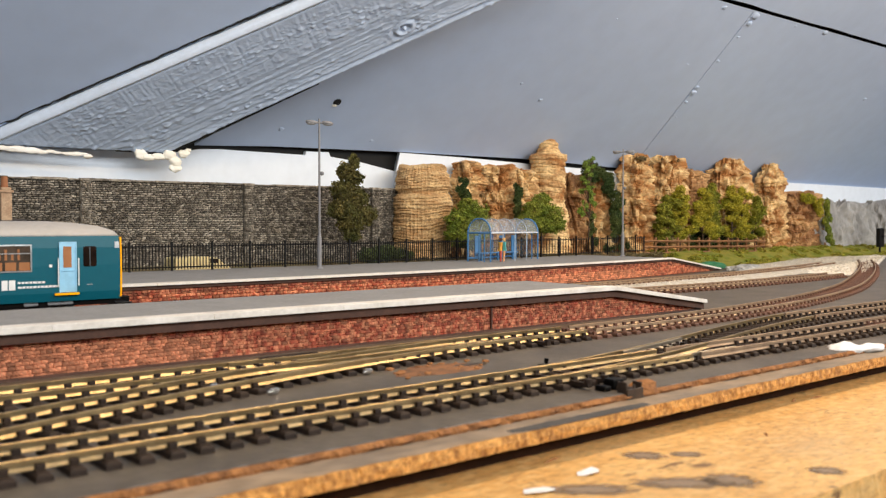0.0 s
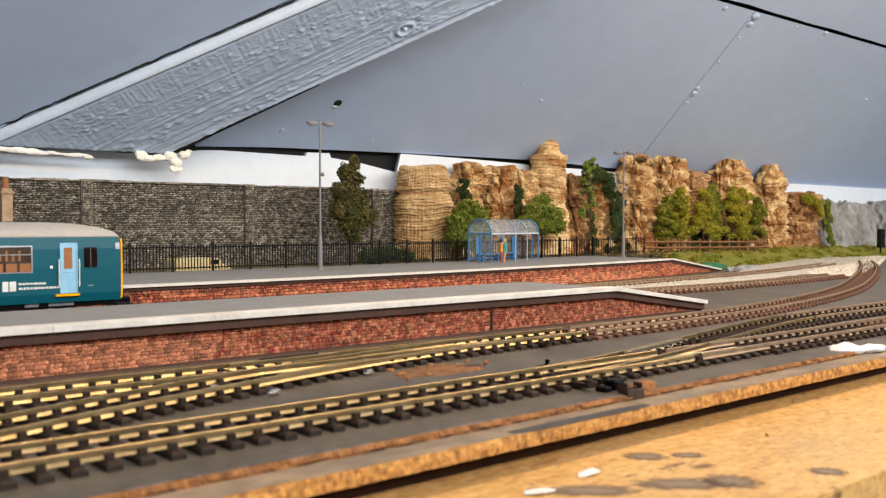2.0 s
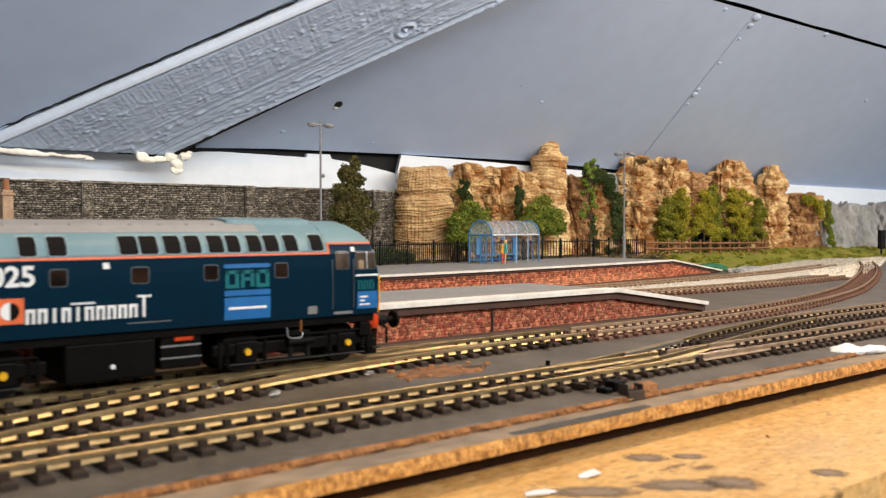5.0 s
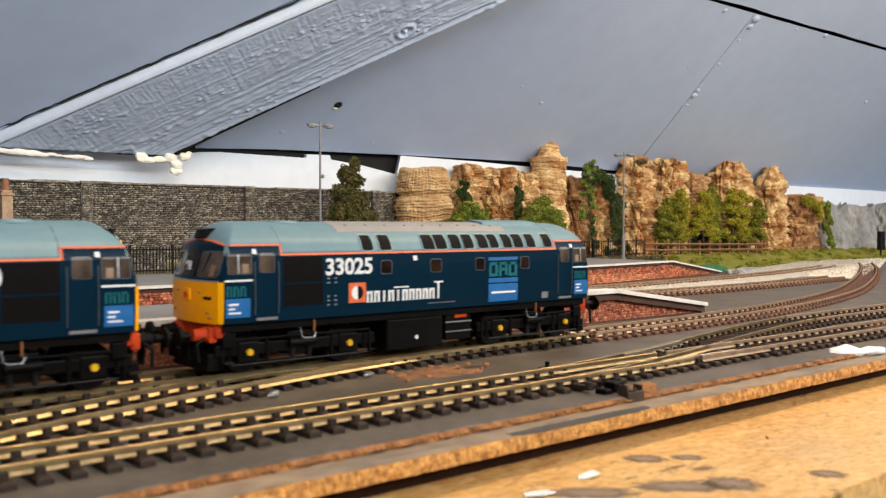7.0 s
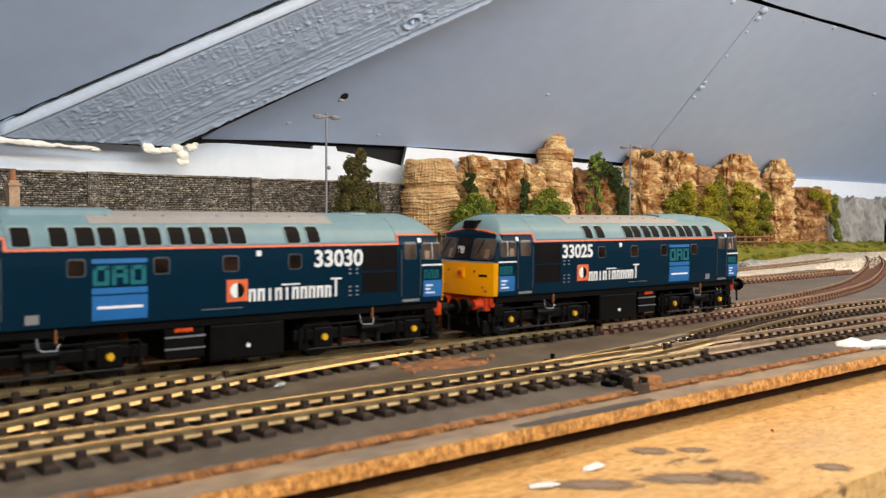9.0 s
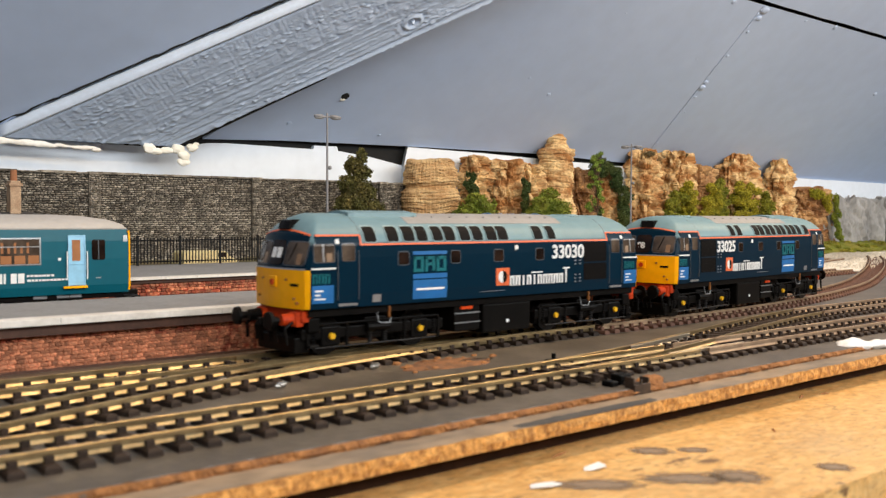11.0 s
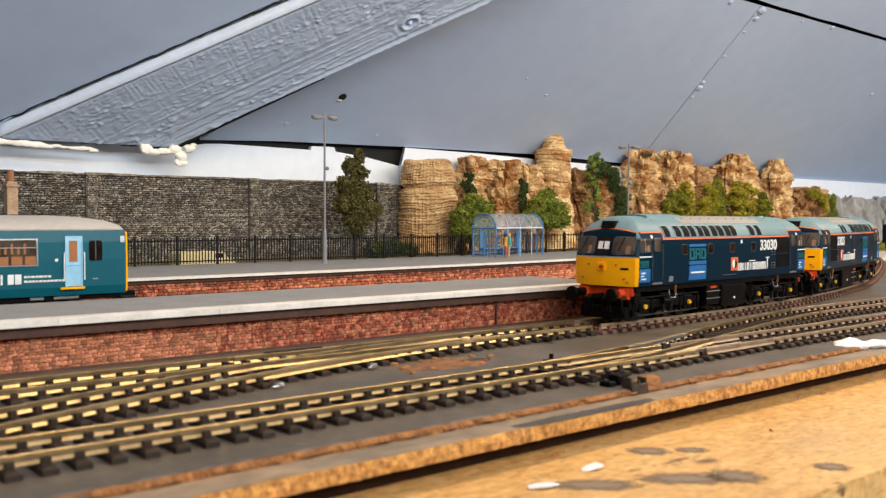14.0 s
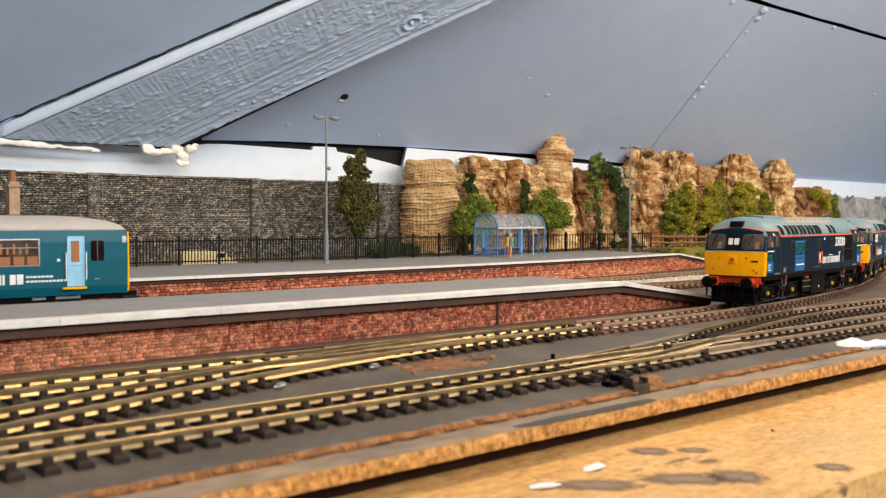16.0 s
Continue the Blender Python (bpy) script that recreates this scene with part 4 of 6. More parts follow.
def lay(name, blocks_, mesh, parent, place, joint, deep, nearest, limit=300, tilt=16.0):
    """Lays blocks on a wall: those of one stretch singly, the rest as one joined part."""
    single = [b for b in blocks_ if nearest(b)][:limit]
    chosen = set(id(b) for b in single)
    for xa, xb, za, zb, r in single:
        x, y, z, a = place((xa + xb) / 2, (za + zb) / 2)
        piece(name, mesh, parent, at(x, y, z, a, 0, (r * 57 % 1 - 0.5) * tilt) @ Matrix.Diagonal((xb - xa - joint, deep * (0.7 + 0.6 * r), zb - za - joint, 1)))
    base_v, base_f = [v.co.copy() for v in mesh.vertices], [tuple(p.vertices) for p in mesh.polygons]
    vs, fs = [], []
    for b in blocks_:
        if id(b) in chosen:
            continue
        xa, xb, za, zb, r = b
        x, y, z, a = place((xa + xb) / 2, (za + zb) / 2)
        m = at(x, y, z, a, 0, (r * 57 % 1 - 0.5) * tilt) @ Matrix.Diagonal((xb - xa - joint, deep * (0.7 + 0.6 * r), zb - za - joint, 1))
        k = len(vs)
        vs += [m @ v for v in base_v]
        fs += [tuple(i + k for i in f) for f in base_f]
    if vs:
        me = bpy.data.meshes.new(name + "_rest")
        me.from_pydata(vs, [], fs)
        me.materials.append(mesh.materials[0])
        ob = new("stonework", me)
        ob.parent = parent
        tagged(ob, kind="stuff")


# ---- platforms ----
PLAT = 13.5
NEAR_END, NEAR_RAMP = 404.0, 492.0


def near_top(x):
    return PLAT if x < NEAR_END else PLAT + (1.4 - PLAT) * (x - NEAR_END) / (NEAR_RAMP - NEAR_END)


def strip(xs, ya, yb, zt, thick):
    """A long slab between two lines, following a height."""
    return loft(bmesh.new(), [[(x, ya(x), zt(x)), (x, yb(x), zt(x)), (x, yb(x), zt(x) - thick), (x, ya(x), zt(x) - thick)] for x in xs])


xs_near = [-320, 0, 150, 300, NEAR_END, 448, NEAR_RAMP]
platform = tagged(part("platform_near", strip(xs_near, lambda x: 329, lambda x: 392, near_top, 30), BRICKMORTAR, None, "island platform with red stone walls"), kind="structure")
platform.name = "platform_1"
part("surface", strip(xs_near, lambda x: 331, lambda x: 394, lambda x: near_top(x) + 0.25, 0.9), TARMAC, platform, "smooth grey platform surface")
k = 0
x = -320.0
while x < NEAR_RAMP - 1:
    b = min(x + (60 if x < 250 else 44), NEAR_RAMP) if x < NEAR_END - 1 else NEAR_RAMP
    if x < NEAR_END < b:
        b = NEAR_END
    part("edge_slab", strip([x + 0.05, b - 0.05], lambda x: 322.5, lambda x: 331.5, lambda x: near_top(x) + 0.8, 2.3), EDGE, platform, bevel=0.12)
    x = b
# coping made deep and dark enough to include the edge's cast shadow
part("coping", strip(xs_near, lambda x: 325.0, lambda x: 330, lambda x: near_top(x) - 1.0, 4.2), COPINGSHADE, platform, "dark brown coping, deepened to take in the shadow under the edge")
part("footing", made((-320, NEAR_RAMP, 326.8, 329.4, -4.5, -3.6)), COPINGSHADE, platform)
part("wall_joint", made((311.2, 312.0, 327.0, 329.2, -4.4, 10)), COPINGSHADE, platform)


def far_edge(x):
    return 516 + 0.00013 * max(0, x - 180) ** 2


def fence_y(x):
    return 648 + 0.00013 * max(0, x - 300) ** 2


FAR_END, FAR_RAMP = 800.0, 925.0


def far_top(x):
    return 13.0 if x < FAR_END else 13.0 - 15.5 * (x - FAR_END) / (FAR_RAMP - FAR_END)


xs_far = [-300, 0, 180] + [180 + 20 * i for i in range(1, 32)] + [FAR_END, 840, 880, FAR_RAMP]
platform2 = tagged(part("platform_2", strip(xs_far, lambda x: far_edge(x) + 5, lambda x: fence_y(x) + 8, far_top, 30), BRICKMORTAR, None, "long outer platform with a red stone wall"), kind="structure")
part("surface", strip(xs_far, lambda x: far_edge(x) + 7, lambda x: fence_y(x) + 8, lambda x: far_top(x) + 0.25, 0.9), TARMAC, platform2, "grey platform surface")
for a, b in zip(xs_far, xs_far[1:]):
    part("edge_slab", strip([a + 0.1, b - 0.1], far_edge, lambda x: far_edge(x) + 6.2, lambda x: far_top(x) + 0.7, 1.5), EDGE, platform2)
part("coping", strip(xs_far, lambda x: far_edge(x) + 2.5, lambda x: far_edge(x) + 6, lambda x: far_top(x) - 0.8, 2.2), COPINGSHADE, platform2)

# ---- rock, leaves, trees ----
def rock(label, cx, rx, y, depth, z0, z1, seed, material, kind="block", prof=((0, 1.06), (0.5, 1.0), (1, 0.94)), cols=104, rows=84, jag=7.0):
    """An outcrop built up ring by ring. Kinds: block (uneven beds and joints), band (thin regular beds with upright ribs), tower (round, uneven beds), fold (smooth upright folds)."""
    off = Vector((seed * 7.31, seed * 3.17, seed * 1.9))
    rnd = random.Random(seed)
    beds, z = [z0 - 8], z0 - 8
    while z < z1 + 40:
        z += rnd.uniform(2.4, 3.6) if kind == "band" else rnd.uniform(2.5, 7.0) if kind == "tower" else rnd.choice((2.0, 3.0, 4.5, 7.0, 10.0)) * rnd.uniform(0.8, 1.2)
        beds.append(z)
    bedz = np.array(beds)
    bed_out = [rnd.uniform(-1, 1) for _ in beds]
    bed_w = [rnd.uniform(9, 20) for _ in beds]
    secs = []
    for j in range(rows + 5):
        f = min(1.0, j / rows)
        cap = max(0, j - rows)
        shrink = float(np.interp(f, [a for a, _ in prof], [b for _, b in prof])) * (1, 0.93, 0.78, 0.5, 0.1)[cap]
        ringp = []
        for i in range(cols):
            a = 2 * math.pi * i / cols
            ca, sa = math.cos(a), math.sin(a)
            sq = 1.0 if kind in ("band", "tower") else 0.95 / max(abs(ca), abs(sa)) ** 0.5
            bx, by = ca * rx * sq * shrink, sa * depth * sq * shrink
            z = z0 + (z1 - z0) * f
            p = Vector((bx, by, z))
            zw = z + noise.noise(p * 0.022 + off) * 6 + noise.noise(p * 0.09 + off) * 1.1
            b = int(np.searchsorted(bedz, zw))
            edge = min(zw - beds[b - 1], beds[min(b, len(beds) - 1)] - zw)
            run = a * (rx + depth) * 0.55
            big = noise.fractal(p * 0.035 + off, 0.8, 2.0, 3)
            fine = noise.fractal(p * 0.22 - off, 0.7, 2.0, 3)
            if kind in ("band", "tower"):
                d = 3.2 * big + 0.9 * bed_out[b] + 0.9 * fine - 1.2 * math.exp(-(edge / 0.55) ** 2)
                d += (0.8 if kind == "band" else 0.25) * math.sin(run * 1.5 + 1.5 * noise.noise(p * 0.08)) * (0.5 + 0.5 * noise.noise(p * 0.03 - off))
                if kind == "band" and 0.72 < f < 0.80:
                    d -= 2.6 * math.sin((f - 0.72) / 0.08 * math.pi)
            elif kind == "fold":
                d = 9.0 * noise.fractal(Vector((run * 0.05 + z * 0.02 + seed, z * 0.02, 1)), 0.7, 2.0, 3) + 2.2 * big + 0.5 * fine
            else:
                q = (run + seed * 3.7 + bed_out[b] * 30) / bed_w[b] + 0.6 * noise.noise(p * 0.05)
                cell = math.floor(q)
                blk = noise.cell(Vector((cell * 1.37 + 0.5, b * 2.11 + 0.5, seed + 0.5)))
                near = noise.voronoi(Vector((p.x * 0.075, p.y * 0.075, p.z * 0.05)) + off)[0]
                chip = noise.voronoi(p * 0.19 + off)[0]
                d = 3.0 * big + 0.9 * fine + 1.2 * bed_out[b] + 2.4 * (blk - 0.5) + 9.5 * (near[1] - near[0] - 0.3) - 5.0 * (near[0] - 0.4) + 2.4 * (chip[1] - chip[0] - 0.3)
                d -= 1.7 * math.exp(-(edge / 0.6) ** 2) * (0.35 + 0.65 * abs(noise.noise(p * 0.05 - off)) * 2)
                d -= 1.6 * math.exp(-(min(q - cell, 1 - q + cell) * bed_w[b] / 0.7) ** 2)
                cleft = noise.noise(Vector((run * 0.045 + seed, z * 0.015, 3.0)))
                d -= 9.0 * max(0.0, 0.10 - abs(cleft)) / 0.10
            d *= min(1.0, 0.2 + 0.8 * shrink)
            step = math.floor(noise.noise(Vector((bx * 0.05 + seed, by * 0.05, 0))) * 3 + 0.5) / 3
            ringp.append((cx + bx + ca * d * sq, y + by + sa * d * sq, z + cap * 0.7 + f ** 5 * jag * step + (fine * 1.2 if cap else 0)))
        secs.append(ringp)
    ob = part("rock", loft(bmesh.new(), secs), material, None, label)
    return tagged(ob, category="rock outcrop", group="rock cliff behind the station")


def leaves(clumps, count, size, seed, flat=0.6):
    """Many small leaf flakes scattered through and over clumps (x, y, z, rx, ry, rz)."""
    rnd = random.Random(seed)
    tot = sum(c[3] * c[5] for c in clumps)
    vs, fs = [], []
    for c in clumps:
        n = int(4.6 * count * c[3] * c[5] / tot)
        for _ in range(n):
            d = Vector((rnd.gauss(0, 1), rnd.gauss(0, 1), rnd.gauss(0, 1))).normalized()
            bump = 0.86 + 0.42 * noise.noise(Vector((d.x * 2.2 + seed, d.y * 2.2 + c[0] * 0.1, d.z * 2.2 + c[2] * 0.1)))
            r = rnd.uniform(0.35, 1.0) ** 0.5 * bump
            p = Vector((c[0] + d.x * c[3] * r, c[1] + d.y * c[4] * r, c[2] + d.z * c[5] * r))
            nrm = (d * flat + Vector((rnd.uniform(-1, 1), rnd.uniform(-1, 1), rnd.uniform(-1, 1)))).normalized()
            u = nrm.orthogonal().normalized()
            u.rotate(Matrix.Rotation(rnd.uniform(0, 6.28), 3, nrm))
            w = nrm.cross(u)
            s = 0.7 * size * rnd.uniform(0.5, 1.35)
            k = len(vs)
            vs += [(p - u * s) * MM, (p + w * s * 0.55 + nrm * s * 0.2) * MM, (p + u * s) * MM, (p - w * s * 0.55 + nrm * s * 0.2) * MM]
            fs.append((k, k + 1, k + 2, k + 3))
    return vs, fs


def leaf_mat(name, a, b):
    m = mat(name, a, 0.75, b, 55, 0.9, 0.25, island=0.5)
    return m


LEAFDARK = leaf_mat("dark_olive_foliage", (0.075, 0.08, 0.018), (0.14, 0.11, 0.03))
LEAFMID = leaf_mat("mid_green_foliage", (0.13, 0.19, 0.016), (0.24, 0.25, 0.03))
LEAFLIGHT = leaf_mat("yellow_green_foliage", (0.27, 0.26, 0.014), (0.46, 0.38, 0.03))
LEAFBRIGHT = leaf_mat("bright_green_foliage", (0.17, 0.27, 0.03), (0.24, 0.32, 0.05))
LEAFOLIVE = leaf_mat("olive_green_foliage", (0.16, 0.18, 0.014), (0.30, 0.28, 0.025))
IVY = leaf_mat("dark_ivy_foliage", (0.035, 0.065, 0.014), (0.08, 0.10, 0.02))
BARK = mat("brown_twig_bark", (0.09, 0.055, 0.03), 0.85, (0.05, 0.03, 0.018), 200, 0.7, 0.2, 0.5)


def foliage(name, vs, fs, material, parent):
    me = bpy.data.meshes.new(name)
    me.from_pydata(vs, [], fs)
    me.materials.append(material)
    ob = new(name, me)
    ob.parent = parent
    return ob


def tree(name, label, x, y, z, height, clumps, count, size, material, seed, trunk=1.6, group="", category="tree"):
    """A model tree: tapered bent trunk, limbs, and a crown of leaf flakes. Clumps are relative to its foot."""
    t = thing(name, label, category, at(x, y, z), group)
    rnd = random.Random(seed)
    bm = bmesh.new()
    p, n = Vector((0, 0, -2)), 5
    pts = [p]
    for i in range(n):
        q = Vector((rnd.uniform(-1, 1) * trunk, rnd.uniform(-1, 1) * trunk, height * 0.8 * (i + 1) / n))
        cyl(bm, p, q, trunk * (1 - i / (n + 0.5)), trunk * (1 - (i + 1) / (n + 0.5)), 8)
        p = q
        pts.append(q)
    part("trunk", bm, BARK, t)
    for c in clumps:
        bm = bmesh.new()
        a = min(pts, key=lambda q: abs(q.z - c[2] * 0.7))
        cyl(bm, a, (c[0], c[1], c[2]), trunk * 0.45, 0.25, 6)
        for _ in range(3):
            e = Vector((c[0] + rnd.uniform(-1, 1) * c[3] * 0.8, c[1] + rnd.uniform(-1, 1) * c[4] * 0.8, c[2] + rnd.uniform(-0.6, 0.9) * c[5]))
            cyl(bm, Vector((c[0], c[1], c[2])) * 0.8 + a * 0.2, e, 0.4, 0.15, 5)
        part("branch", bm, BARK, t)
    foliage("crown", *leaves(clumps, count, size, seed), material, t)
    return t


# ---- stone wall and what stands behind the fence ----
stone_wall = structure("wall_stone", made((-320, 592, 766, 784, -4.4, 84)), STONEM, "grey rubble stone retaining wall with pilasters")
for u in (118, 265, 414, 560):
    part("pilaster", made((u - 4.6, u + 4.6, 763.4, 767, -4, 85)), STONE, stone_wall)
    part("pilaster_cap", made((u - 5.4, u + 5.4, 761, 768, 83.5, 86)), STONE, stone_wall, bevel=0.6)
x = -320.0
while x < 592:
    l = random.uniform(14, 30)
    part("capstone", made((x + 0.2, min(592, x + l) - 0.2, 763.6, 784, 84, 85.2 + random.uniform(0, 1.0))), STONE, stone_wall, bevel=0.4)
    x += l

# black board gives the shade of the gap above the fascia
structure("eaves_gap_backing", made((300, 1012, 790.3, 791.7, 40, 165)), BLACK, "black backing for the shade in the gap under the roof boards")
bm = bmesh.new()
prf = [(-1490, 109), (198, 110), (314, 111), (330, 107), (352, 113), (375, 117), (395, 118), (455, 117.5), (489, 117.2), (490, 121), (517, 121.5), (519, 117), (557, 113), (606, 104.5), (607, 70)]
loft(bm, [[(a, 784.6, b), (a, 789.5, b), (a, 789.5, -4), (a, 784.6, -4)] for a, b in prf])
structure("eaves_board", bm, WHITE, "white painted fascia board below the roof slope")
bm = bmesh.new()
loft(bm, [[(a, 777, b), (a + 6, 789, b + 1), (a + 6, 789, 60), (a, 777, 60)] for a, b in ((597, 103), (603, 125), (710, 124), (808, 121.5), (1010, 118))])
structure("eaves_box", bm, WHITE, "white painted boxed-in fascia")
structure("eaves_board_far", made((1010, 2880, 784.6, 789.5, -4, 118)), WHITE, "white painted fascia board")

# ---- the rafter and ceiling details ----
# rafter grey made paler, to carry the light on its upper edge
LITSTRIP = mat("lit_edge_grey_paint", (0.685, 0.785, 0.935), 0.35, (0.59, 0.685, 0.83), 30, 0.6, 0.04, 0.3, 200)


def rafter():
    """The rough-sawn diagonal rafter, proud of the ceiling boards, with grain ridges and a knot."""
    t = thing("rafter", "rough-sawn diagonal rafter painted grey", "roof beam")
    a0, a1 = Vector((338, 763)), Vector((645, 540))
    b0, b1 = Vector((193, 764)), Vector((470, 572))
    n, k = 360, 130
    bm = bmesh.new()
    grid = []
    for i in range(n + 1):
        f = i / n
        row = []
        for j in range(k + 1):
            g = j / k
            p = (a0.lerp(a1, f)).lerp(b0.lerp(b1, f), g)
            along = (p.x - a0.x) * 0.732 - (p.y - a0.y) * 0.872
            across = -(p.x - a0.x) * 0.681 - (p.y - a0.y) * 0.937
            low = 1 - g
            h = 0.34 * noise.noise(Vector((along * 0.55, across * 0.03, 9.0))) * (0.3 + 0.7 * g)
            h += 0.16 * noise.noise(Vector((along * 1.1, across * 0.25, 3.0)))
            h += 0.8 * noise.noise(Vector((along * 0.006, across * 0.30, 1.0))) * low ** 1.3
            line_ = 1 - 5.5 * abs(noise.noise(Vector((along * 0.0035, across * 0.125, 7.0))))
            h += 1.1 * max(0.0, line_) * max(0.0, 0.3 + noise.noise(Vector((along * 0.11, across * 0.2, 4.0)))) * min(1.0, 1.5 * low + 0.15)
            blot = noise.noise(Vector((along * 0.20, across * 0.55, 6.0))) - 0.12
            h += 1.5 * max(0.0, blot) * max(0.0, 0.35 + 1.6 * noise.noise(Vector((along * 0.018, across * 0.05, 2.0))))
            h += 0.7 * math.exp(-((g - 0.05) / 0.022) ** 2) + 0.55 * math.exp(-((g - 0.13 - 0.01 * math.sin(along * 0.03)) / 0.018) ** 2)
            d = math.hypot(along - 231, (across - 22) * 1.25)
            h += 2.2 * math.exp(-(d / 9) ** 2) * math.cos(d * 0.8) + 0.5 * math.exp(-(d / 26) ** 2) * noise.noise(Vector((along * 0.3, across * 0.3, 8.0)))
            z = ceil_z(p.y) - 30 - h * 1.15
            e = min(g, 1 - g)
            if e < 0.03:
                z += (0.03 - e) * 90
            row.append(bm.verts.new((p.x, p.y - h * 0.5, z)))
        grid.append(row)
    for i in range(n):
        for j in range(k):
            bm.faces.new((grid[i][j], grid[i + 1][j], grid[i + 1][j + 1], grid[i][j + 1]))
    for side in (0, k):
        lo = [grid[i][side] for i in range(n + 1)]
        up = [bm.verts.new((v.co.x, v.co.y + 3, v.co.z + (26 if side else 9))) for v in lo]
        for i in range(n):
            bm.faces.new((lo[i], lo[i + 1], up[i + 1], up[i]))
    lo = grid[0]
    up = [bm.verts.new((v.co.x, v.co.y + 12, v.co.z + 20)) for v in lo]
    for j in range(k):
        bm.faces.new((lo[j], lo[j + 1], up[j + 1], up[j]))
    bmesh.ops.recalc_face_normals(bm, faces=bm.faces)
    part("timber", bm, BEAMW, t, smooth=True)
    # smooth strip along its upper side, coloured paler for the light on it
    bm = bmesh.new()
    rnd = random.Random(4)
    secs = []
    for i in range(61):
        f = i / 60
        p = b0.lerp(b1, f)
        z = ceil_z(p.y) - 30
        d = Vector((-0.57, -0.82)) * (1.8 + 0.4 * noise.noise(Vector((f * 9, 0, 0))))
        secs.append([(p.x, p.y, z - 0.4), (p.x + d.x, p.y + d.y, z + 0.8), (p.x + d.x, p.y + d.y, z + 9.2), (p.x, p.y + 2, z + 10.5)])
    loft(bm, secs)
    part("edge_strip", bm, LITSTRIP, t, "rafter edge in a paler grey for the light on it", smooth=True)
    # solid black ribbon in place of the crack's shade
    bm = bmesh.new()
    secs = []
    for i in range(121):
        f = i / 120
        c = b0.lerp(b1, f) + Vector((-0.57, -0.82)) * 3.2
        z = ceil_z(c.y) - 21.6 + 2.2 * noise.noise(Vector((f * 26, 1, 0))) + 1.1 * noise.noise(Vector((f * 130, 5, 0)))
        w = 1.6 + 1.2 * noise.noise(Vector((f * 25, 8, 0)))
        secs.append([(c.x, c.y, z), (c.x + 0.5, c.y + 0.7, z), (c.x + 0.5, c.y + 0.7, z + w), (c.x, c.y, z + w)])
    loft(bm, secs)
    part("crack_shade", bm, BLACK, t, "black ribbon for the shade in the crack along the rafter")
    # tapered black strip in place of the shadow gap beside the ceiling board
    bm = bmesh.new()
    secs = []
    for i in range(31):
        f = i / 30 * 0.34
        c = a0.lerp(a1, f)
        w = 0.3 + 7.5 * (1 - i / 30) * min(1, 0.3 + i / 5) + 0.8 * noise.noise(Vector((f * 60, 3, 0)))
        z = ceil_z(c.y) - 29
        secs.append([(c.x, c.y - 0.5, z), (c.x + 0.59 * w, c.y - 0.5 + 0.2 * w, z - 0.1), (c.x + 0.59 * w, c.y + 3, z + 5), (c.x, c.y + 3, z + 6)])
    loft(bm, secs)
    part("gap_shade", bm, BLACK, t, "black strip for the shade in the gap at the rafter's lower edge")
    return t


rafter()


def lump(bm, c, r, seed, squash=(1, 1, 1), n=12):
    """An uneven rounded lump."""
    off = Vector((seed * 1.7, seed * 0.9, seed * 2.3))
    secs = []
    for j in range(1, n):
        th = math.pi * j / n
        ringp = []
        for i in range(n * 2):
            ph = math.pi * i / n
            d = Vector((math.sin(th) * math.cos(ph), math.sin(th) * math.sin(ph), math.cos(th)))
            q = r * (1 + 0.3 * noise.noise(d * 1.4 + off) + 0.12 * noise.noise(d * 4 + off))
            ringp.append((c[0] + d.x * q * squash[0], c[1] + d.y * q * squash[1], c[2] + d.z * q * squash[2]))
        secs.append(ringp)
    return loft(bm, secs)


foam = thing("expanding_foam", "cream expanding foam squeezed out under the rafter", "foam")
for i, (u, z, r, sq) in enumerate(((319, 109.5, 5, (1.2, 0.5, 1.2)), (325, 107, 5, (1.3, 0.5, 0.8)), (335, 108, 5.5, (1.4, 0.5, 0.7)), (345, 110, 6, (1.0, 0.6, 1.0)), (351, 104, 6.5, (1.0, 0.6, 0.9)), (351, 98.5, 6, (1, 0.5, 0.8)), (359, 112, 5, (1.2, 0.6, 0.9)), (363, 115, 3, (1.2, 0.6, 0.7)))):
    part("foam_bead", lump(bmesh.new(), (u * 0.972, 760.5, (z - 49.3) * 0.972 + 49.3), r * 0.88, i + 1, (sq[0] * 1.05, sq[1] * 0.8, sq[2] * 0.85), 14), FOAM, foam, smooth=True)
filler = thing("filler_strip", "torn strip of white filler along the rafter's foot", "filler")
for i in range(16):
    u = 196 + i * 5.2
    part("filler_dab", lump(bmesh.new(), (u * 0.972, 760.5, 107.6 - i * 0.2 + random.uniform(-0.6, 0.6)), random.uniform(1.3, 4.2) * (1.2 - i * 0.035), i + 30, (2.1, 0.4, 0.62), 10), FILLER, filler, smooth=True)
part("filler_dab", lump(bmesh.new(), (265, 760, 103.8), 3.4, 77, (1.3, 0.6, 0.6), 8), FILLER, filler, smooth=True)


def on_slope(x, y, lift=0.0):
    return Matrix.Translation((x * MM, y * MM, (ceil_z(y) - lift) * MM)) @ pose(0, 0, 0, 180 - math.degrees(math.atan(SLOPE)), 0, 0)


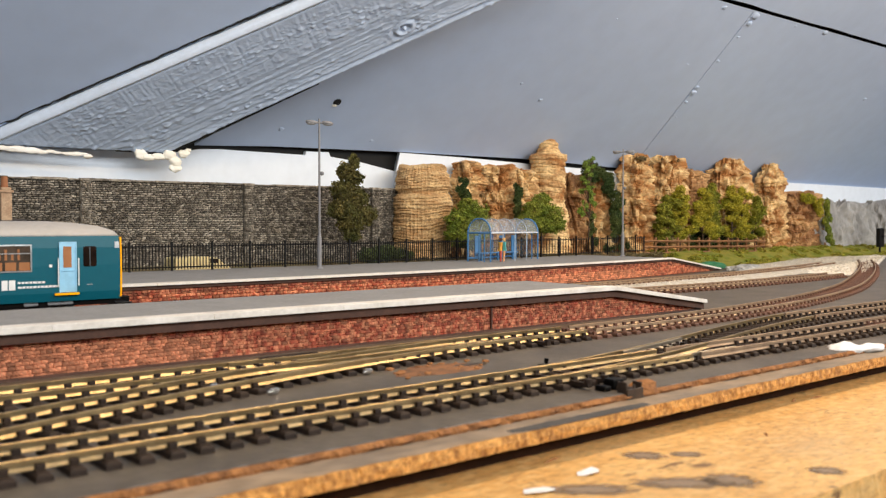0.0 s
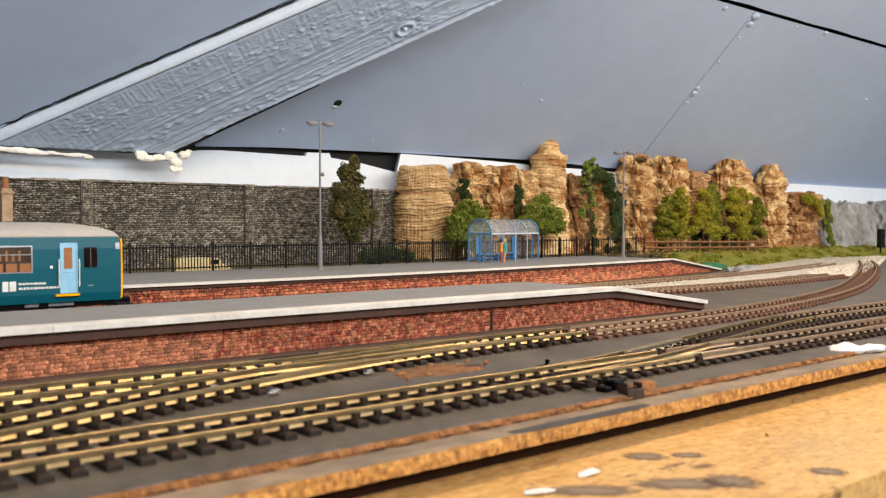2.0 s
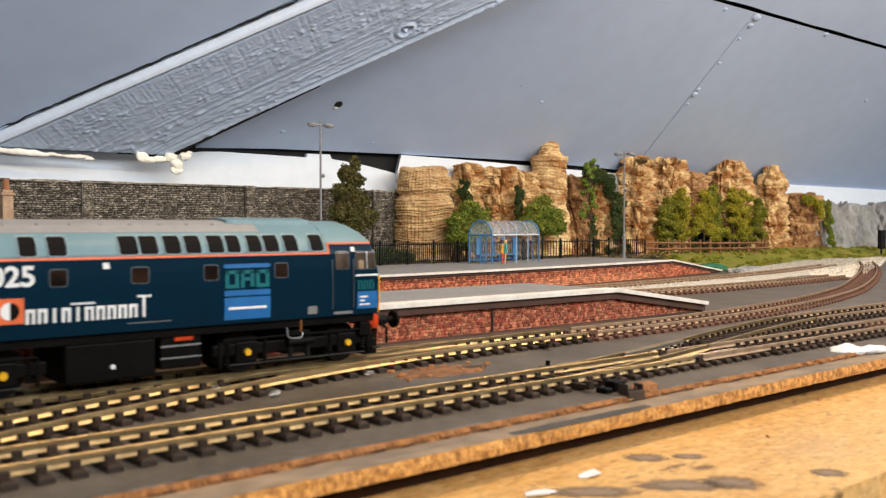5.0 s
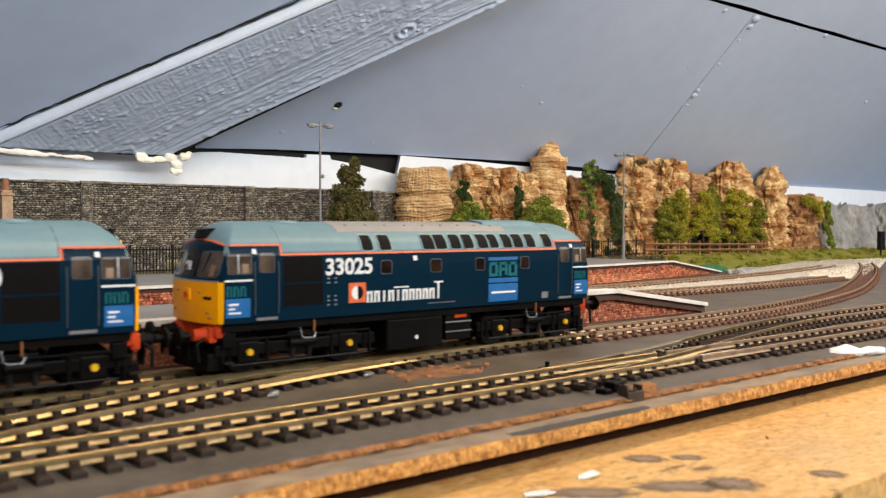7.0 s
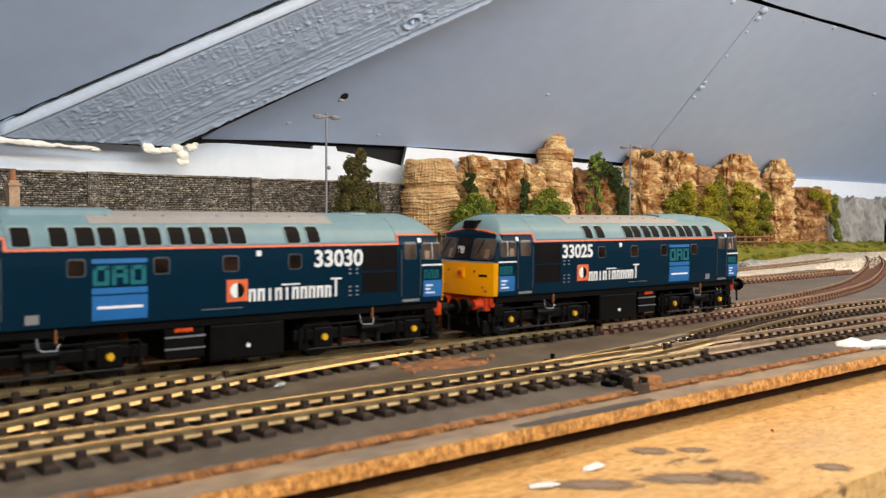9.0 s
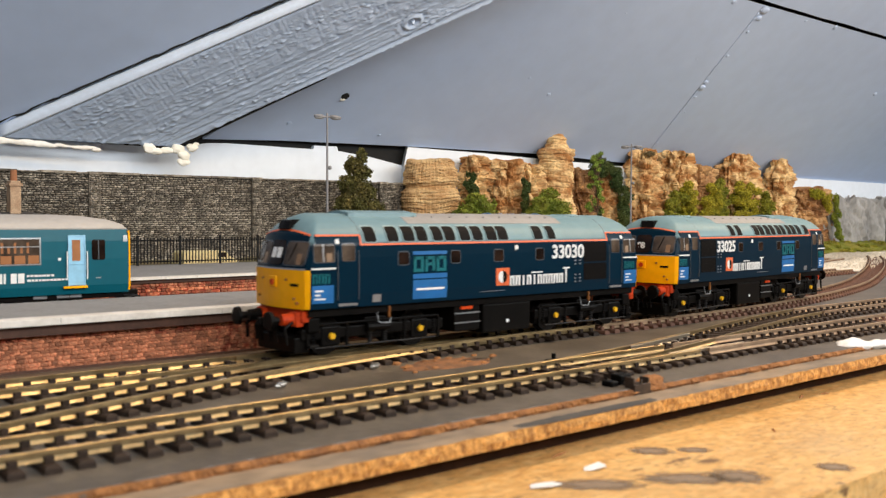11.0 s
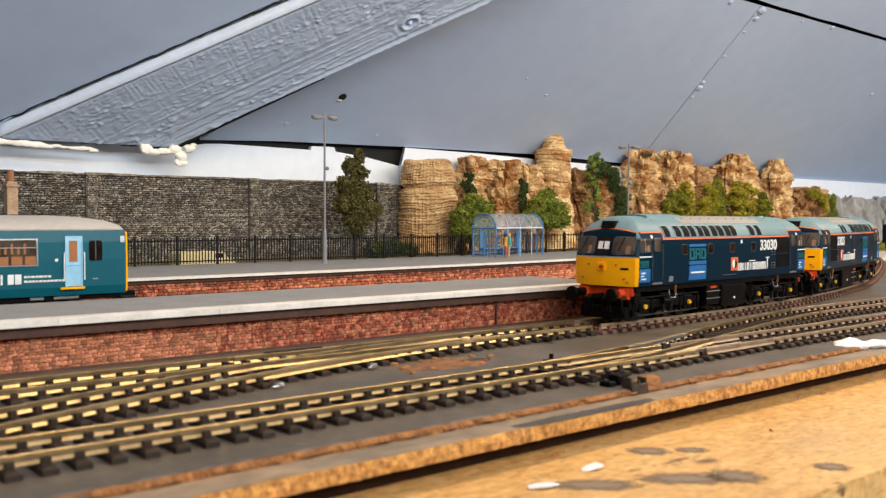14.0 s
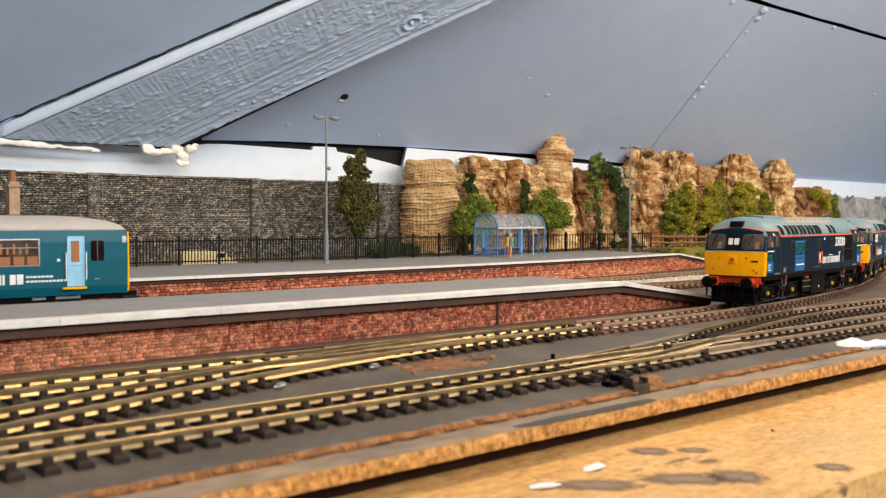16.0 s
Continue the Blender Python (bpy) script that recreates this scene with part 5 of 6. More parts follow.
hole = thing("screw_hole", "open screw hole with a chipped rim in the ceiling board", "hole", on_slope(492, 732, 0.3))
# flat black disc in place of the shade inside the hole
part("recess_shade", cyl(bmesh.new(), (0, 0, 0), (0, 0, 0.5), 4.2, 4.0, 18), BLACK, hole)
part("chipped_rim", lump(bmesh.new(), (-0.8, -4.4, 0), 2.6, 5, (1.2, 0.7, 0.4), 8), FOAM, hole, smooth=True)
for i, (x, y, r) in enumerate(((1000, 705, 1.4), (988, 671, 5), (985, 664, 3.4), (992, 684, 2.6), (979, 630, 2.4), (971, 584, 4), (969, 575, 5.5), (974, 600, 2.2), (905, 575, 3), (1130, 572, 3.6), (1060, 574, 2), (745, 705, 2.4), (700, 690, 1.6), (1390, 640, 3.4), (450, 765, 2.6), (560, 770, 1.8), (760, 610, 1.2), (930, 640, 1.4))):
    ob = part("filler_spot", lump(bmesh.new(), (0, 0, 0), r, i + 50, (1.2, 0.9, 0.28), 7), CEIL, None, "painted-over filler spot on the ceiling", smooth=True, at=on_slope(x, y, 0.2))
    tagged(ob, category="filler spot", group="filler spots on the ceiling")
rnd = random.Random(11)
joint = thing("joint_filler", "crumbled filler in the joint between ceiling boards", "filler")
for i in range(46):
    f = i / 45
    x, y = 1012 + (959.5 - 1012) * f, 790 + (571 - 790) * f
    part("crumb", lump(bmesh.new(), (0, 0, 0), rnd.uniform(0.7, 1.9), i + 90, (1, 1.6, 0.3), 5), CEIL, joint, at=on_slope(x + rnd.uniform(-1.2, 1.2), y, 0.2))

# ---- rocks ----
rock("banded tan cork-bark rock beside the stone wall", 614, 33, 752, 24, -4, 108, 3, ROCKBAND, "band", ((0, 1.0), (0.25, 1.03), (0.68, 1.06), (0.76, 0.98), (0.82, 1.02), (0.94, 0.9), (1, 0.8)), 128, 100, 4.0)
rock("orange-topped tan cork rock", 681, 22, 758, 18, -4, 116, 5, ROCK, jag=3.0)
rock("rugged tan cork rock with ledges", 731, 26, 760, 20, -4, 113, 8, ROCK, jag=4.0)
rock("lower tan cork rock beside the tower", 775, 24, 764, 18, -4, 110, 11, ROCK, jag=4.0)
rock("tall tan rock tower with a knobbed top", 814, 22, 756, 18, -4, 149, 13, ROCK, "tower", ((0, 1.5), (0.3, 1.35), (0.5, 1.08), (0.7, 1.0), (0.86, 1.06), (0.89, 0.98), (0.90, 0.72), (0.93, 0.6), (0.97, 0.62), (1, 0.45)), 110, 120, 2.0)
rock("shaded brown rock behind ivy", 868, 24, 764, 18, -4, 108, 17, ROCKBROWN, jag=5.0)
rock("crumbling tan rock behind the fence", 900, 26, 758, 20, -4, 107, 18, ROCK, jag=6.0)
rock("tall tan cliff block with a mossy top", 985, 24, 758, 20, -4, 137, 21, ROCK, "block", ((0, 1.35), (0.5, 1.12), (0.8, 1.05), (1, 0.85)), 110, 96, 6.0)
rock("tan cliff block with an orange crest", 1056, 34, 758, 22, -4, 138, 23, ROCK, "block", ((0, 1.15), (0.6, 1.05), (1, 0.9)), 116, 96, 6.0)
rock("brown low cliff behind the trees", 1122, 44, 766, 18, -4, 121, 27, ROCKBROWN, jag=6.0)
rock("broad tan boulder above the trees", 1218, 52, 762, 22, -4, 145, 29, ROCK, "block", ((0, 1.1), (0.7, 1.05), (0.86, 0.95), (1, 0.62)), 124, 100, 5.0)
rock("tan cliff pillar with a small cap", 1327, 36, 758, 18, -4, 141, 31, ROCK, "block", ((0, 1.2), (0.6, 1.05), (0.86, 0.98), (0.89, 0.75), (1, 0.62)), 110, 96, 3.0)
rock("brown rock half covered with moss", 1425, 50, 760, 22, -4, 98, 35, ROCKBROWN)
rock("grey plaster rock face beyond the curve", 1560, 120, 757, 24, -4, 83, 37, GREYROCK, "fold", ((0, 1.08), (0.8, 1.0), (1, 0.92)), 150, 40, 10.0)
rock("grey plaster rock face near the board's end", 1850, 210, 754, 28, -4, 88, 39, GREYROCK, "fold", ((0, 1.05), (0.8, 1.0), (1, 0.94)), 150, 40, 12.0)

# ---- ground cover ----
def mound(name, label, x0, x1, y0, y1, fn, material, nx, ny, kind="stuff"):
    bm = bmesh.new()
    g = []
    for i in range(nx + 1):
        g.append([])
        for j in range(ny + 1):
            x, fy = x0 + (x1 - x0) * i / nx, j / ny
            a, b = (y0(x), y1(x))
            y = a + (b - a) * fy
            g[-1].append(bm.verts.new((x, y, fn(x, y, fy))))
    for i in range(nx):
        for j in range(ny):
            bm.faces.new((g[i][j], g[i + 1][j], g[i + 1][j + 1], g[i][j + 1]))
    ob = part(name, bm, material, None, label, smooth=True)
    return tagged(ob, kind=kind)


hn = lambda x, y, s, k: k * noise.noise(Vector((x * s, y * s, 3.3)))
mound("scrub_ground", "brown and green scrub behind the fence", -300, 940, lambda x: fence_y(x) + 6, lambda x: 768, lambda x, y, f: 8.5 + 3 * f + hn(x, y, 0.06, 1.5), SCRUB, 200, 16)
mound("grass_bank", "yellow-green grass bank below the cliff", 930, 2290, lambda x: 600 + max(0, 990 - x) * 0.7 + 75 * smooth((x - 940) / 330), lambda x: 768,
      lambda x, y, f: -4.6 + 17 * smooth(f * 1.5) * min(1, (x - 925) / 60) + hn(x, y, 0.05, 2.2) * min(1, f * 4) + hn(x, y, 0.25, 0.7) * min(1, f * 4), GRASS, 260, 26)
vs, fs = [], []
rnd = random.Random(21)
cl = []
for i in range(150):
    x = rnd.uniform(940, 1900)
    y0 = 604 + max(0, 990 - x) * 0.7 + 75 * smooth((x - 940) / 330)
    y = rnd.uniform(y0, 740)
    f = (y - y0) / (768 - y0)
    cl.append((x, y, -3 + 15 * smooth(f * 1.5), rnd.uniform(6, 14), 8, rnd.uniform(2, 4.5)))
ob = foliage("grass_tufts", *leaves(cl, 9000, 2.0, 9), GRASS, None)
tagged(ob, "tufts of dry yellow-green grass", kind="stuff")
cl = [(rnd.uniform(430, 920), rnd.uniform(668, 740), 11, rnd.uniform(6, 14), 8, rnd.uniform(2, 5)) for _ in range(70)]
ob = foliage("weeds", *leaves(cl, 4500, 1.8, 19), SCRUB, None)
tagged(ob, "low brown-green weeds behind the fence", kind="stuff")
# pale ballast round the far tracks
mound("ballast", "pale stone ballast between the far tracks", 560, 1420, lambda x: far_y(x) - 20 - 12 * smooth((x - 600) / 250), lambda x: far_y(x) + 24 + 60 * smooth((x - 850) / 200),
      lambda x, y, f: -4.45 + 2.3 * min(1, 6 * f, 6 * (1 - f)) + hn(x, y, 0.3, 0.5) + hn(x, y, 0.05, 0.5), BALLAST, 240, 18)
mound("ballast", "pale ballast spread inside the curve", 940, 1620, lambda x: 452 + (x - 1000) * 0.40, lambda x: 606 + (x - 1050) * 0.36,
      lambda x, y, f: -4.5 + 1.9 * min(1, 5 * f, 5 * (1 - f)) * smooth((x - 940) / 60) + hn(x, y, 0.3, 0.5) + hn(x, y, 0.06, 0.6), BALLAST, 200, 26)
# loose pale stones on the ballast
vs, fs = [], []
for i in range(1500):
    x = rnd.uniform(580, 1400)
    y = far_y(x) + rnd.uniform(-18, 20 + 40 * smooth((x - 850) / 200))
    s = rnd.uniform(0.5, 1.3)
    c = Vector((x, y, -2.4 + rnd.uniform(0, 0.5)))
    k = len(vs)
    vs += [(c + Vector(d) * s * rnd.uniform(0.7, 1.2)) * MM for d in ((1, 0, -0.4), (-0.5, 0.8, -0.4), (-0.5, -0.8, -0.4), (0, 0, 0.8))]
    fs += [(k, k + 1, k + 3), (k + 1, k + 2, k + 3), (k + 2, k, k + 3)]
for i in range(2600):
    x = rnd.uniform(960, 1600)
    y = 456 + (x - 1000) * 0.40 + rnd.uniform(0, 1) * (130 - (x - 1000) * 0.03)
    s = rnd.uniform(0.6, 2.0)
    c = Vector((x, y, -2.7 + rnd.uniform(0, 0.7)))
    k = len(vs)
    vs += [(c + Vector(d) * s * rnd.uniform(0.7, 1.2)) * MM for d in ((1, 0, -0.4), (-0.5, 0.8, -0.4), (-0.5, -0.8, -0.4), (0, 0, 0.8))]
    fs += [(k, k + 1, k + 3), (k + 1, k + 2, k + 3), (k + 2, k, k + 3)]
ob = foliage("ballast_stones", vs, fs, BALLAST, None)
tagged(ob, "loose pale ballast stones", kind="stuff")
GREENBITS = mat("dark_green_scatter", (0.015, 0.11, 0.045), 0.8, (0.03, 0.16, 0.07), 150, 0.8, 0.2)
RUBBLE = mat("grey_rubble", (0.22, 0.22, 0.21), 0.85, (0.5, 0.49, 0.46), 120, 0.7, 0.2, 0.5)
tagged(part("green_tarpaulin", lump(bmesh.new(), (952, 622, -2), 16, 6, (1.7, 0.9, 0.35)), GREENBITS, None, "crumpled dark green cover on the bank"), category="tarpaulin")
for i, (x, y, r) in enumerate(((925, 560, 9), (945, 572, 12), (968, 575, 10), (935, 580, 8), (985, 590, 8))):
    tagged(part("rubble_stone", lump(bmesh.new(), (x, y, -3), r, i + 11, (1.5, 0.9, 0.5), 9), RUBBLE, None, "grey rubble lump beside the ramp's end"), category="rubble", group="rubble heap")

# ---- trees and shrubs ----
tree("tree", "slim dark olive tree behind the fence", 496, 716, 10, 104, [(4, 0, 97, 6, 6, 9), (-6, 0, 88, 10, 9, 10), (6, 2, 82, 11, 9, 9), (-9, 0, 70, 14, 12, 11), (8, 2, 64, 15, 12, 11), (-10, 0, 52, 17, 14, 11), (11, -2, 46, 18, 14, 12), (0, 0, 38, 17, 12, 9), (2, 0, 27, 10, 9, 7)], 3400, 1.9, LEAFDARK, 3, 1.8)
tree("bush", "round green bush beside the banded rock", 634, 705, 10, 60, [(-8, 0, 42, 20, 16, 14), (10, 0, 48, 20, 16, 14), (2, 0, 58, 14, 12, 9), (16, -2, 34, 16, 14, 14), (-14, 0, 30, 14, 12, 14), (4, 0, 24, 22, 15, 14)], 3600, 1.8, LEAFMID, 5, 1.6, "shrubs round the shelter", "bush")
tree("bush", "spreading dark green tree behind the shelter", 750, 708, 10, 68, [(-8, 0, 55, 20, 16, 13), (12, 0, 50, 20, 16, 13), (-18, 0, 42, 18, 14, 12), (22, 0, 38, 18, 14, 11), (2, 0, 66, 13, 11, 8), (0, 0, 38, 24, 16, 12)], 3800, 1.8, LEAFMID, 7, 1.6, "shrubs round the shelter", "tree")
r_ = random.Random(77)
tree("sapling", "bright pale green sapling against the rock tower", 858, 730, 20, 112, [(r_.uniform(-1, 1) * (15 - 0.2 * k), r_.uniform(-4, 4), 38 + 1.9 * k, r_.uniform(1.5, 5), 3, r_.uniform(1.5, 4.5)) for k in range(38)], 950, 1.5, LEAFBRIGHT, 11, 0.9)
for i, (x, y, h, w) in enumerate(((1012, 726, 80, 27), (1050, 732, 94, 29), (1090, 724, 92, 29), (1125, 732, 100, 28), (1162, 724, 97, 28), (1198, 730, 96, 27), (1232, 726, 84, 24))):
    r = random.Random(i + 60)
    cl = [(r.uniform(-0.75, 0.75) * w * (1.15 - f * 0.6), r.uniform(-9, 7), h * f, w * r.uniform(0.26, 0.42), r.uniform(7, 11), h * r.uniform(0.05, 0.09)) for f in (0.26, 0.32, 0.38, 0.44, 0.5, 0.55, 0.6, 0.65, 0.7, 0.75, 0.8, 0.85, 0.35, 0.47, 0.58, 0.68)] + [(0, 0, h * 0.92, w * 0.3, 8, h * 0.08)]
    tree("tree", "yellow-green leafy tree behind the brown fence", x, y, 8, h, cl, 3000, 1.6, LEAFLIGHT if i % 3 else LEAFOLIVE, 40 + i, 1.5, "row of trees below the cliff")


def trail(pts, width, n, seed):
    """Small ragged clumps strung along a hanging line of (x, y, z)."""
    r, out = random.Random(seed), []
    for (ax, ay, az), (bx, by, bz) in zip(pts, pts[1:]):
        for i in range(n):
            f = (i + r.random()) / n
            w = width * r.uniform(0.35, 0.8)
            out.append((ax + (bx - ax) * f + r.uniform(-0.7, 0.7) * width, ay + (by - ay) * f + r.uniform(-3, 3), az + (bz - az) * f, w, w * 0.7, w * r.uniform(0.8, 1.5)))
    return out


def creeper(label, clumps, count, seed, material=IVY):
    t = foliage("ivy", *leaves(clumps, count, 1.7, seed), material, None)
    tagged(t, label, "ivy", "creepers on the rocks")


creeper("dark ivy hanging beside the banded rock", trail(((656, 736, 96), (656, 732, 76), (664, 728, 50)), 9, 8, 31), 1700, 31)
creeper("dark ivy in the cleft of the rock", trail(((742, 736, 92), (738, 732, 70), (736, 728, 44)), 8, 8, 32), 1500, 32)
creeper("ivy draping the rocks beyond the tower", trail(((862, 738, 112), (898, 736, 112), (912, 730, 74), (908, 728, 34)), 13, 9, 33), 3800, 33)
creeper("low dark shrub growing along the fence", [(500, 690, 18, 14, 10, 9), (520, 694, 20, 16, 10, 10), (540, 692, 18, 13, 10, 8)], 1500, 34)
creeper("ivy trailing low on the rocks", trail(((868, 732, 66), (864, 730, 30), (884, 724, 16), (930, 724, 22)), 7, 5, 37), 700, 37, IVY)
creeper("yellow-green moss growing over the brown rock", trail(((1385, 736, 92), (1440, 734, 88), (1420, 730, 66)), 12, 6, 35), 1300, 35, LEAFLIGHT)
creeper("bright green creeper at the cliff's end", trail(((1462, 734, 84), (1462, 730, 46), (1452, 722, 16)), 10, 8, 36), 1500, 36, LEAFMID)
creeper("mossy growth on the cliff tops", [(985, 748, 135, 12, 8, 3.5), (1056, 750, 137, 14, 8, 3.5)], 500, 38, SCRUB)
# dark leaf clumps, added to deepen the shade between the trunks
creeper("added dark foliage for the shade between the tree trunks", [(1000 + i * 22, 744, 20 + 6 * (i % 3), 15, 8, 16) for i in range(12)], 2600, 39)

# ---- fences ----
FENCEBLACK = mat("black_fence_paint", (0.006, 0.006, 0.0065), 0.5, spec=0.2)
FENCEBROWN = mat("brown_wooden_fence", (0.27, 0.125, 0.05), 0.8, (0.13, 0.06, 0.028), 120, 0.7, 0.2, 0.4)
fence = thing("railings", "black upright-bar railings along the platform's back", "fence")
pale = mesh_of("pale", made((-0.36, 0.36, -0.25, 0.25, 1.2, 20.4)), FENCEBLACK)
post = mesh_of("post", made((-0.75, 0.75, -0.7, 0.7, -0.4, 22.2)), FENCEBLACK)
x, i = 60.0, 0
while x < 928:
    fy = fence_y(x)
    a = math.degrees(math.atan((fence_y(x + 1) - fy)))
    if i % 13 == 0:
        piece("post", post, fence, at(x, fy, 13, a))
        x2 = min(928, x + 13 * 2.5)
        for z in (3.0, 18.6):
            bm = cyl(bmesh.new(), (x, fy, 13 + z), (x2, fence_y(x2), 13 + z), 0.5, n=4)
            part("fence_rail", bm, FENCEBLACK, fence)
    elif not (690 < x < 926 and i % 2):
        piece("pale", pale, fence, at(x, fy, 13, a))
    x += 2.5
    i += 1
wood = thing("wooden_fence", "brown post-and-rail wooden fence beside the grass", "fence")
wf = lambda x: fence_y(928) + (x - 928) * 0.055 + 4
x = 932.0
while x < 1250:
    part("fence_post", made((x - 1.3, x + 1.3, wf(x) - 1.2, wf(x) + 1.2, 2, 32 - (x - 932) * 0.012)), FENCEBROWN, wood, bevel=0.3)
    if x < 1220:
        for z in (12.0, 19.5, 27.0):
            bm = cyl(bmesh.new(), (x - 1, wf(x) - 1.6, z - (x - 932) * 0.012), (x + 27.5, wf(x + 26) - 1.6, z + random.uniform(-0.5, 0.5) - (x - 906) * 0.012), 1.5, n=4)
            part("fence_board", bm, FENCEBROWN, wood)
    x += 26

# ---- lamps, shelter, figures, van, chimney ----
LAMPGREY = mat("grey_lamp_paint", (0.23, 0.23, 0.24), 0.45, (0.18, 0.18, 0.19), 90, 0.5, 0.05)
LAMPGLASS = mat("frosted_lamp_glass", (0.42, 0.42, 0.42), 0.25)


def street_lamp():
    t = thing("street_lamp", "grey twin-headed platform lamp post", "street lamp", at(393, 610, 13.2), "platform lamps")
    part("base", cyl(bmesh.new(), (0, 0, 0), (0, 0, 1.2), 3.2, 2.4, 16), LAMPGREY, t)
    bm = cyl(bmesh.new(), (0, 0, 1), (0, 0, 24), 1.75, 1.7, 14)
    cyl(bm, (0, 0, 24), (0, 0, 27), 1.7, 1.0, 14)
    part("pole_foot", bm, LAMPGREY, t)
    part("pole", cyl(bmesh.new(), (0, 0, 27), (0, 0, 118), 1.0, 0.75, 12), LAMPGREY, t)
    part("junction_box", lump(bmesh.new(), (1.8, -0.8, 75), 1.7, 3, (1, 1, 1), 7), LAMPGREY, t, smooth=True)
    for e in (-1, 1):
        h = part("lamp_head", lump(bmesh.new(), (e * 6.8, -e * 1.0, 115), 2.4, 2, (2.0, 1.0, 0.75), 9), LAMPGREY, t, smooth=True)
        part("lens", lump(bmesh.new(), (e * 7.2, -e * 1.0, 114.2), 2.1, 2, (1.9, 0.9, 0.6), 8), LAMPGLASS, h, smooth=True)
        part("arm", cyl(bmesh.new(), (0, 0, 115), (e * 3.5, -e * 0.5, 115), 0.7, n=8), LAMPGREY, t)
    return t


lamp = street_lamp()
copy_thing(lamp, at(806, 637, 13.2, -46))

BLUEFRAME = mat("blue_shelter_paint", (0.07, 0.22, 0.46), 0.4)
CLEAR = glass("clear_plastic", (0.70, 0.80, 0.90), 0.06, 0.045)
FROST = glass("hazy_roof_plastic", (0.62, 0.66, 0.72), 0.12, 0.16)
CLEARROD = glass("clear_plastic_rod", (0.62, 0.72, 0.82), 0.15, 0.55)


# pale grey of the front rail: the highlight along the eave, as colour
EAVEGLINT = mat("eave_highlight_grey", (0.62, 0.64, 0.68), 0.25)


def shelter():
    t = thing("platform_shelter", "blue-framed platform shelter with a clear arched roof", "shelter", at(582, 613, 13.2, 12))
    L, D, H = 83, 26, 27
    arch = lambda a: (D / 2 - D / 2 * math.cos(a), H + 13.5 * math.sin(a))
    nodes = [arch(math.pi * i / 14) for i in range(15)]
    for x in (0, L / 4, L / 2, 3 * L / 4, L):
        bm = bmesh.new()
        for (y0, z0), (y1, z1) in zip(nodes, nodes[1:]):
            cyl(bm, (x, y0, z0), (x, y1, z1), 0.4 if 0 < x < L else 0.75, n=6)
        part("arch", bm, CLEARROD if 0 < x < L else BLUEFRAME, t, smooth=True)
        for y in (0, D):
            part("upright", cyl(bmesh.new(), (x, y, 0), (x, y, H), 0.75 if x in (0, L) else 0.45, n=8), BLUEFRAME if x in (0, L) or y else CLEARROD, t)
    for y in (0, D):
        for z in (H, 3):
            if y == 0 and z == 3:
                continue
            part("rail", cyl(bmesh.new(), (0, y, z), (L, y, z), 0.75, n=8), EAVEGLINT if y == 0 else BLUEFRAME, t)
    for x in (0, L):
        part("rail", cyl(bmesh.new(), (x, 0, H), (x, D, H), 0.75, n=8), BLUEFRAME, t)
        part("upright", cyl(bmesh.new(), (x, D / 2, 0), (x, D / 2, H), 0.6, n=8), BLUEFRAME, t)
        part("upright", cyl(bmesh.new(), (x, D * 0.27, 0), (x, D * 0.27, H), 0.5, n=8), BLUEFRAME, t)
        part("end_pane", made((x - 0.2, x + 0.2, 1, D - 1, 3, H - 1)), CLEAR, t)
        gb = bmesh.new()
        loft(gb, [[(x + d, y, z - 0.6) for y, z in nodes] for d in (-0.15, 0.15)])
        part("gable_pane", gb, CLEAR, t)
    for i in range(4):
        a, b = i * L / 4 + 1, (i + 1) * L / 4 - 1
        part("back_pane", made((a, b, D - 0.3, D + 0.1, 3.5, H - 1)), CLEAR, t)
        bm = bmesh.new()
        loft(bm, [[(x, y * 0.99 + 0.1, z - 0.1) for y, z in nodes] + [(x, y * 0.97 + 0.4, z - 0.5) for y, z in reversed(nodes)] for x in (a, b)])
        part("roof_pane", bm, FROST, t, smooth=True)
    for x in (L * 0.12, L * 0.62, L * 0.88):
        part("blue_panel", made((x, x + 7, D - 1.4, D - 0.8, 2, 24)), BLUEFRAME, t)
    bm = made((8, L - 8, D - 8, D - 3, 7, 8))
    for x in (14, 41, 68):
        box(bm, x, x + 1.2, D - 6.5, D - 5, 0, 7)
    part("bench", bm, BLUEFRAME, t)
    return t


shelter()


def figurine(label, x, y, rz, body, legs, head):
    """A tiny painted plastic figure, one plain shape."""
    bm = bmesh.new()
    cyl(bm, (-0.95, 0, 0), (-0.8, 0, 10), 0.75, 1.1, 8)
    cyl(bm, (0.95, -0.6, 0), (0.8, 0, 10), 0.75, 1.1, 8)
    cyl(bm, (0, 0, 9.5), (0, 0, 14), 1.5, 1.7, 10)
    cyl(bm, (0, 0, 14), (0, 0, 18), 1.7, 2.1, 10)
    cyl(bm, (-2.2, 0, 17.5), (-2.4, 1.5, 10), 0.75, 0.6, 6)
    cyl(bm, (2.2, 0, 17.5), (2.4, 1.5, 10), 0.75, 0.6, 6)
    lump(bm, (0, 0, 20.4), 1.6, 2, (0.9, 1, 1.15), 8)
    me_ob = part("figurine", bm, body, None, label, at=at(x, y, 13.75, rz))
    me_ob.data.materials.append(legs)
    me_ob.data.materials.append(head)
    for p in me_ob.data.polygons:
        z = p.center.z / MM
        p.material_index = 2 if z > 18.5 else 1 if z < 9.8 else 0
    return tagged(me_ob, category="figurine", group="painted figures on the platform")


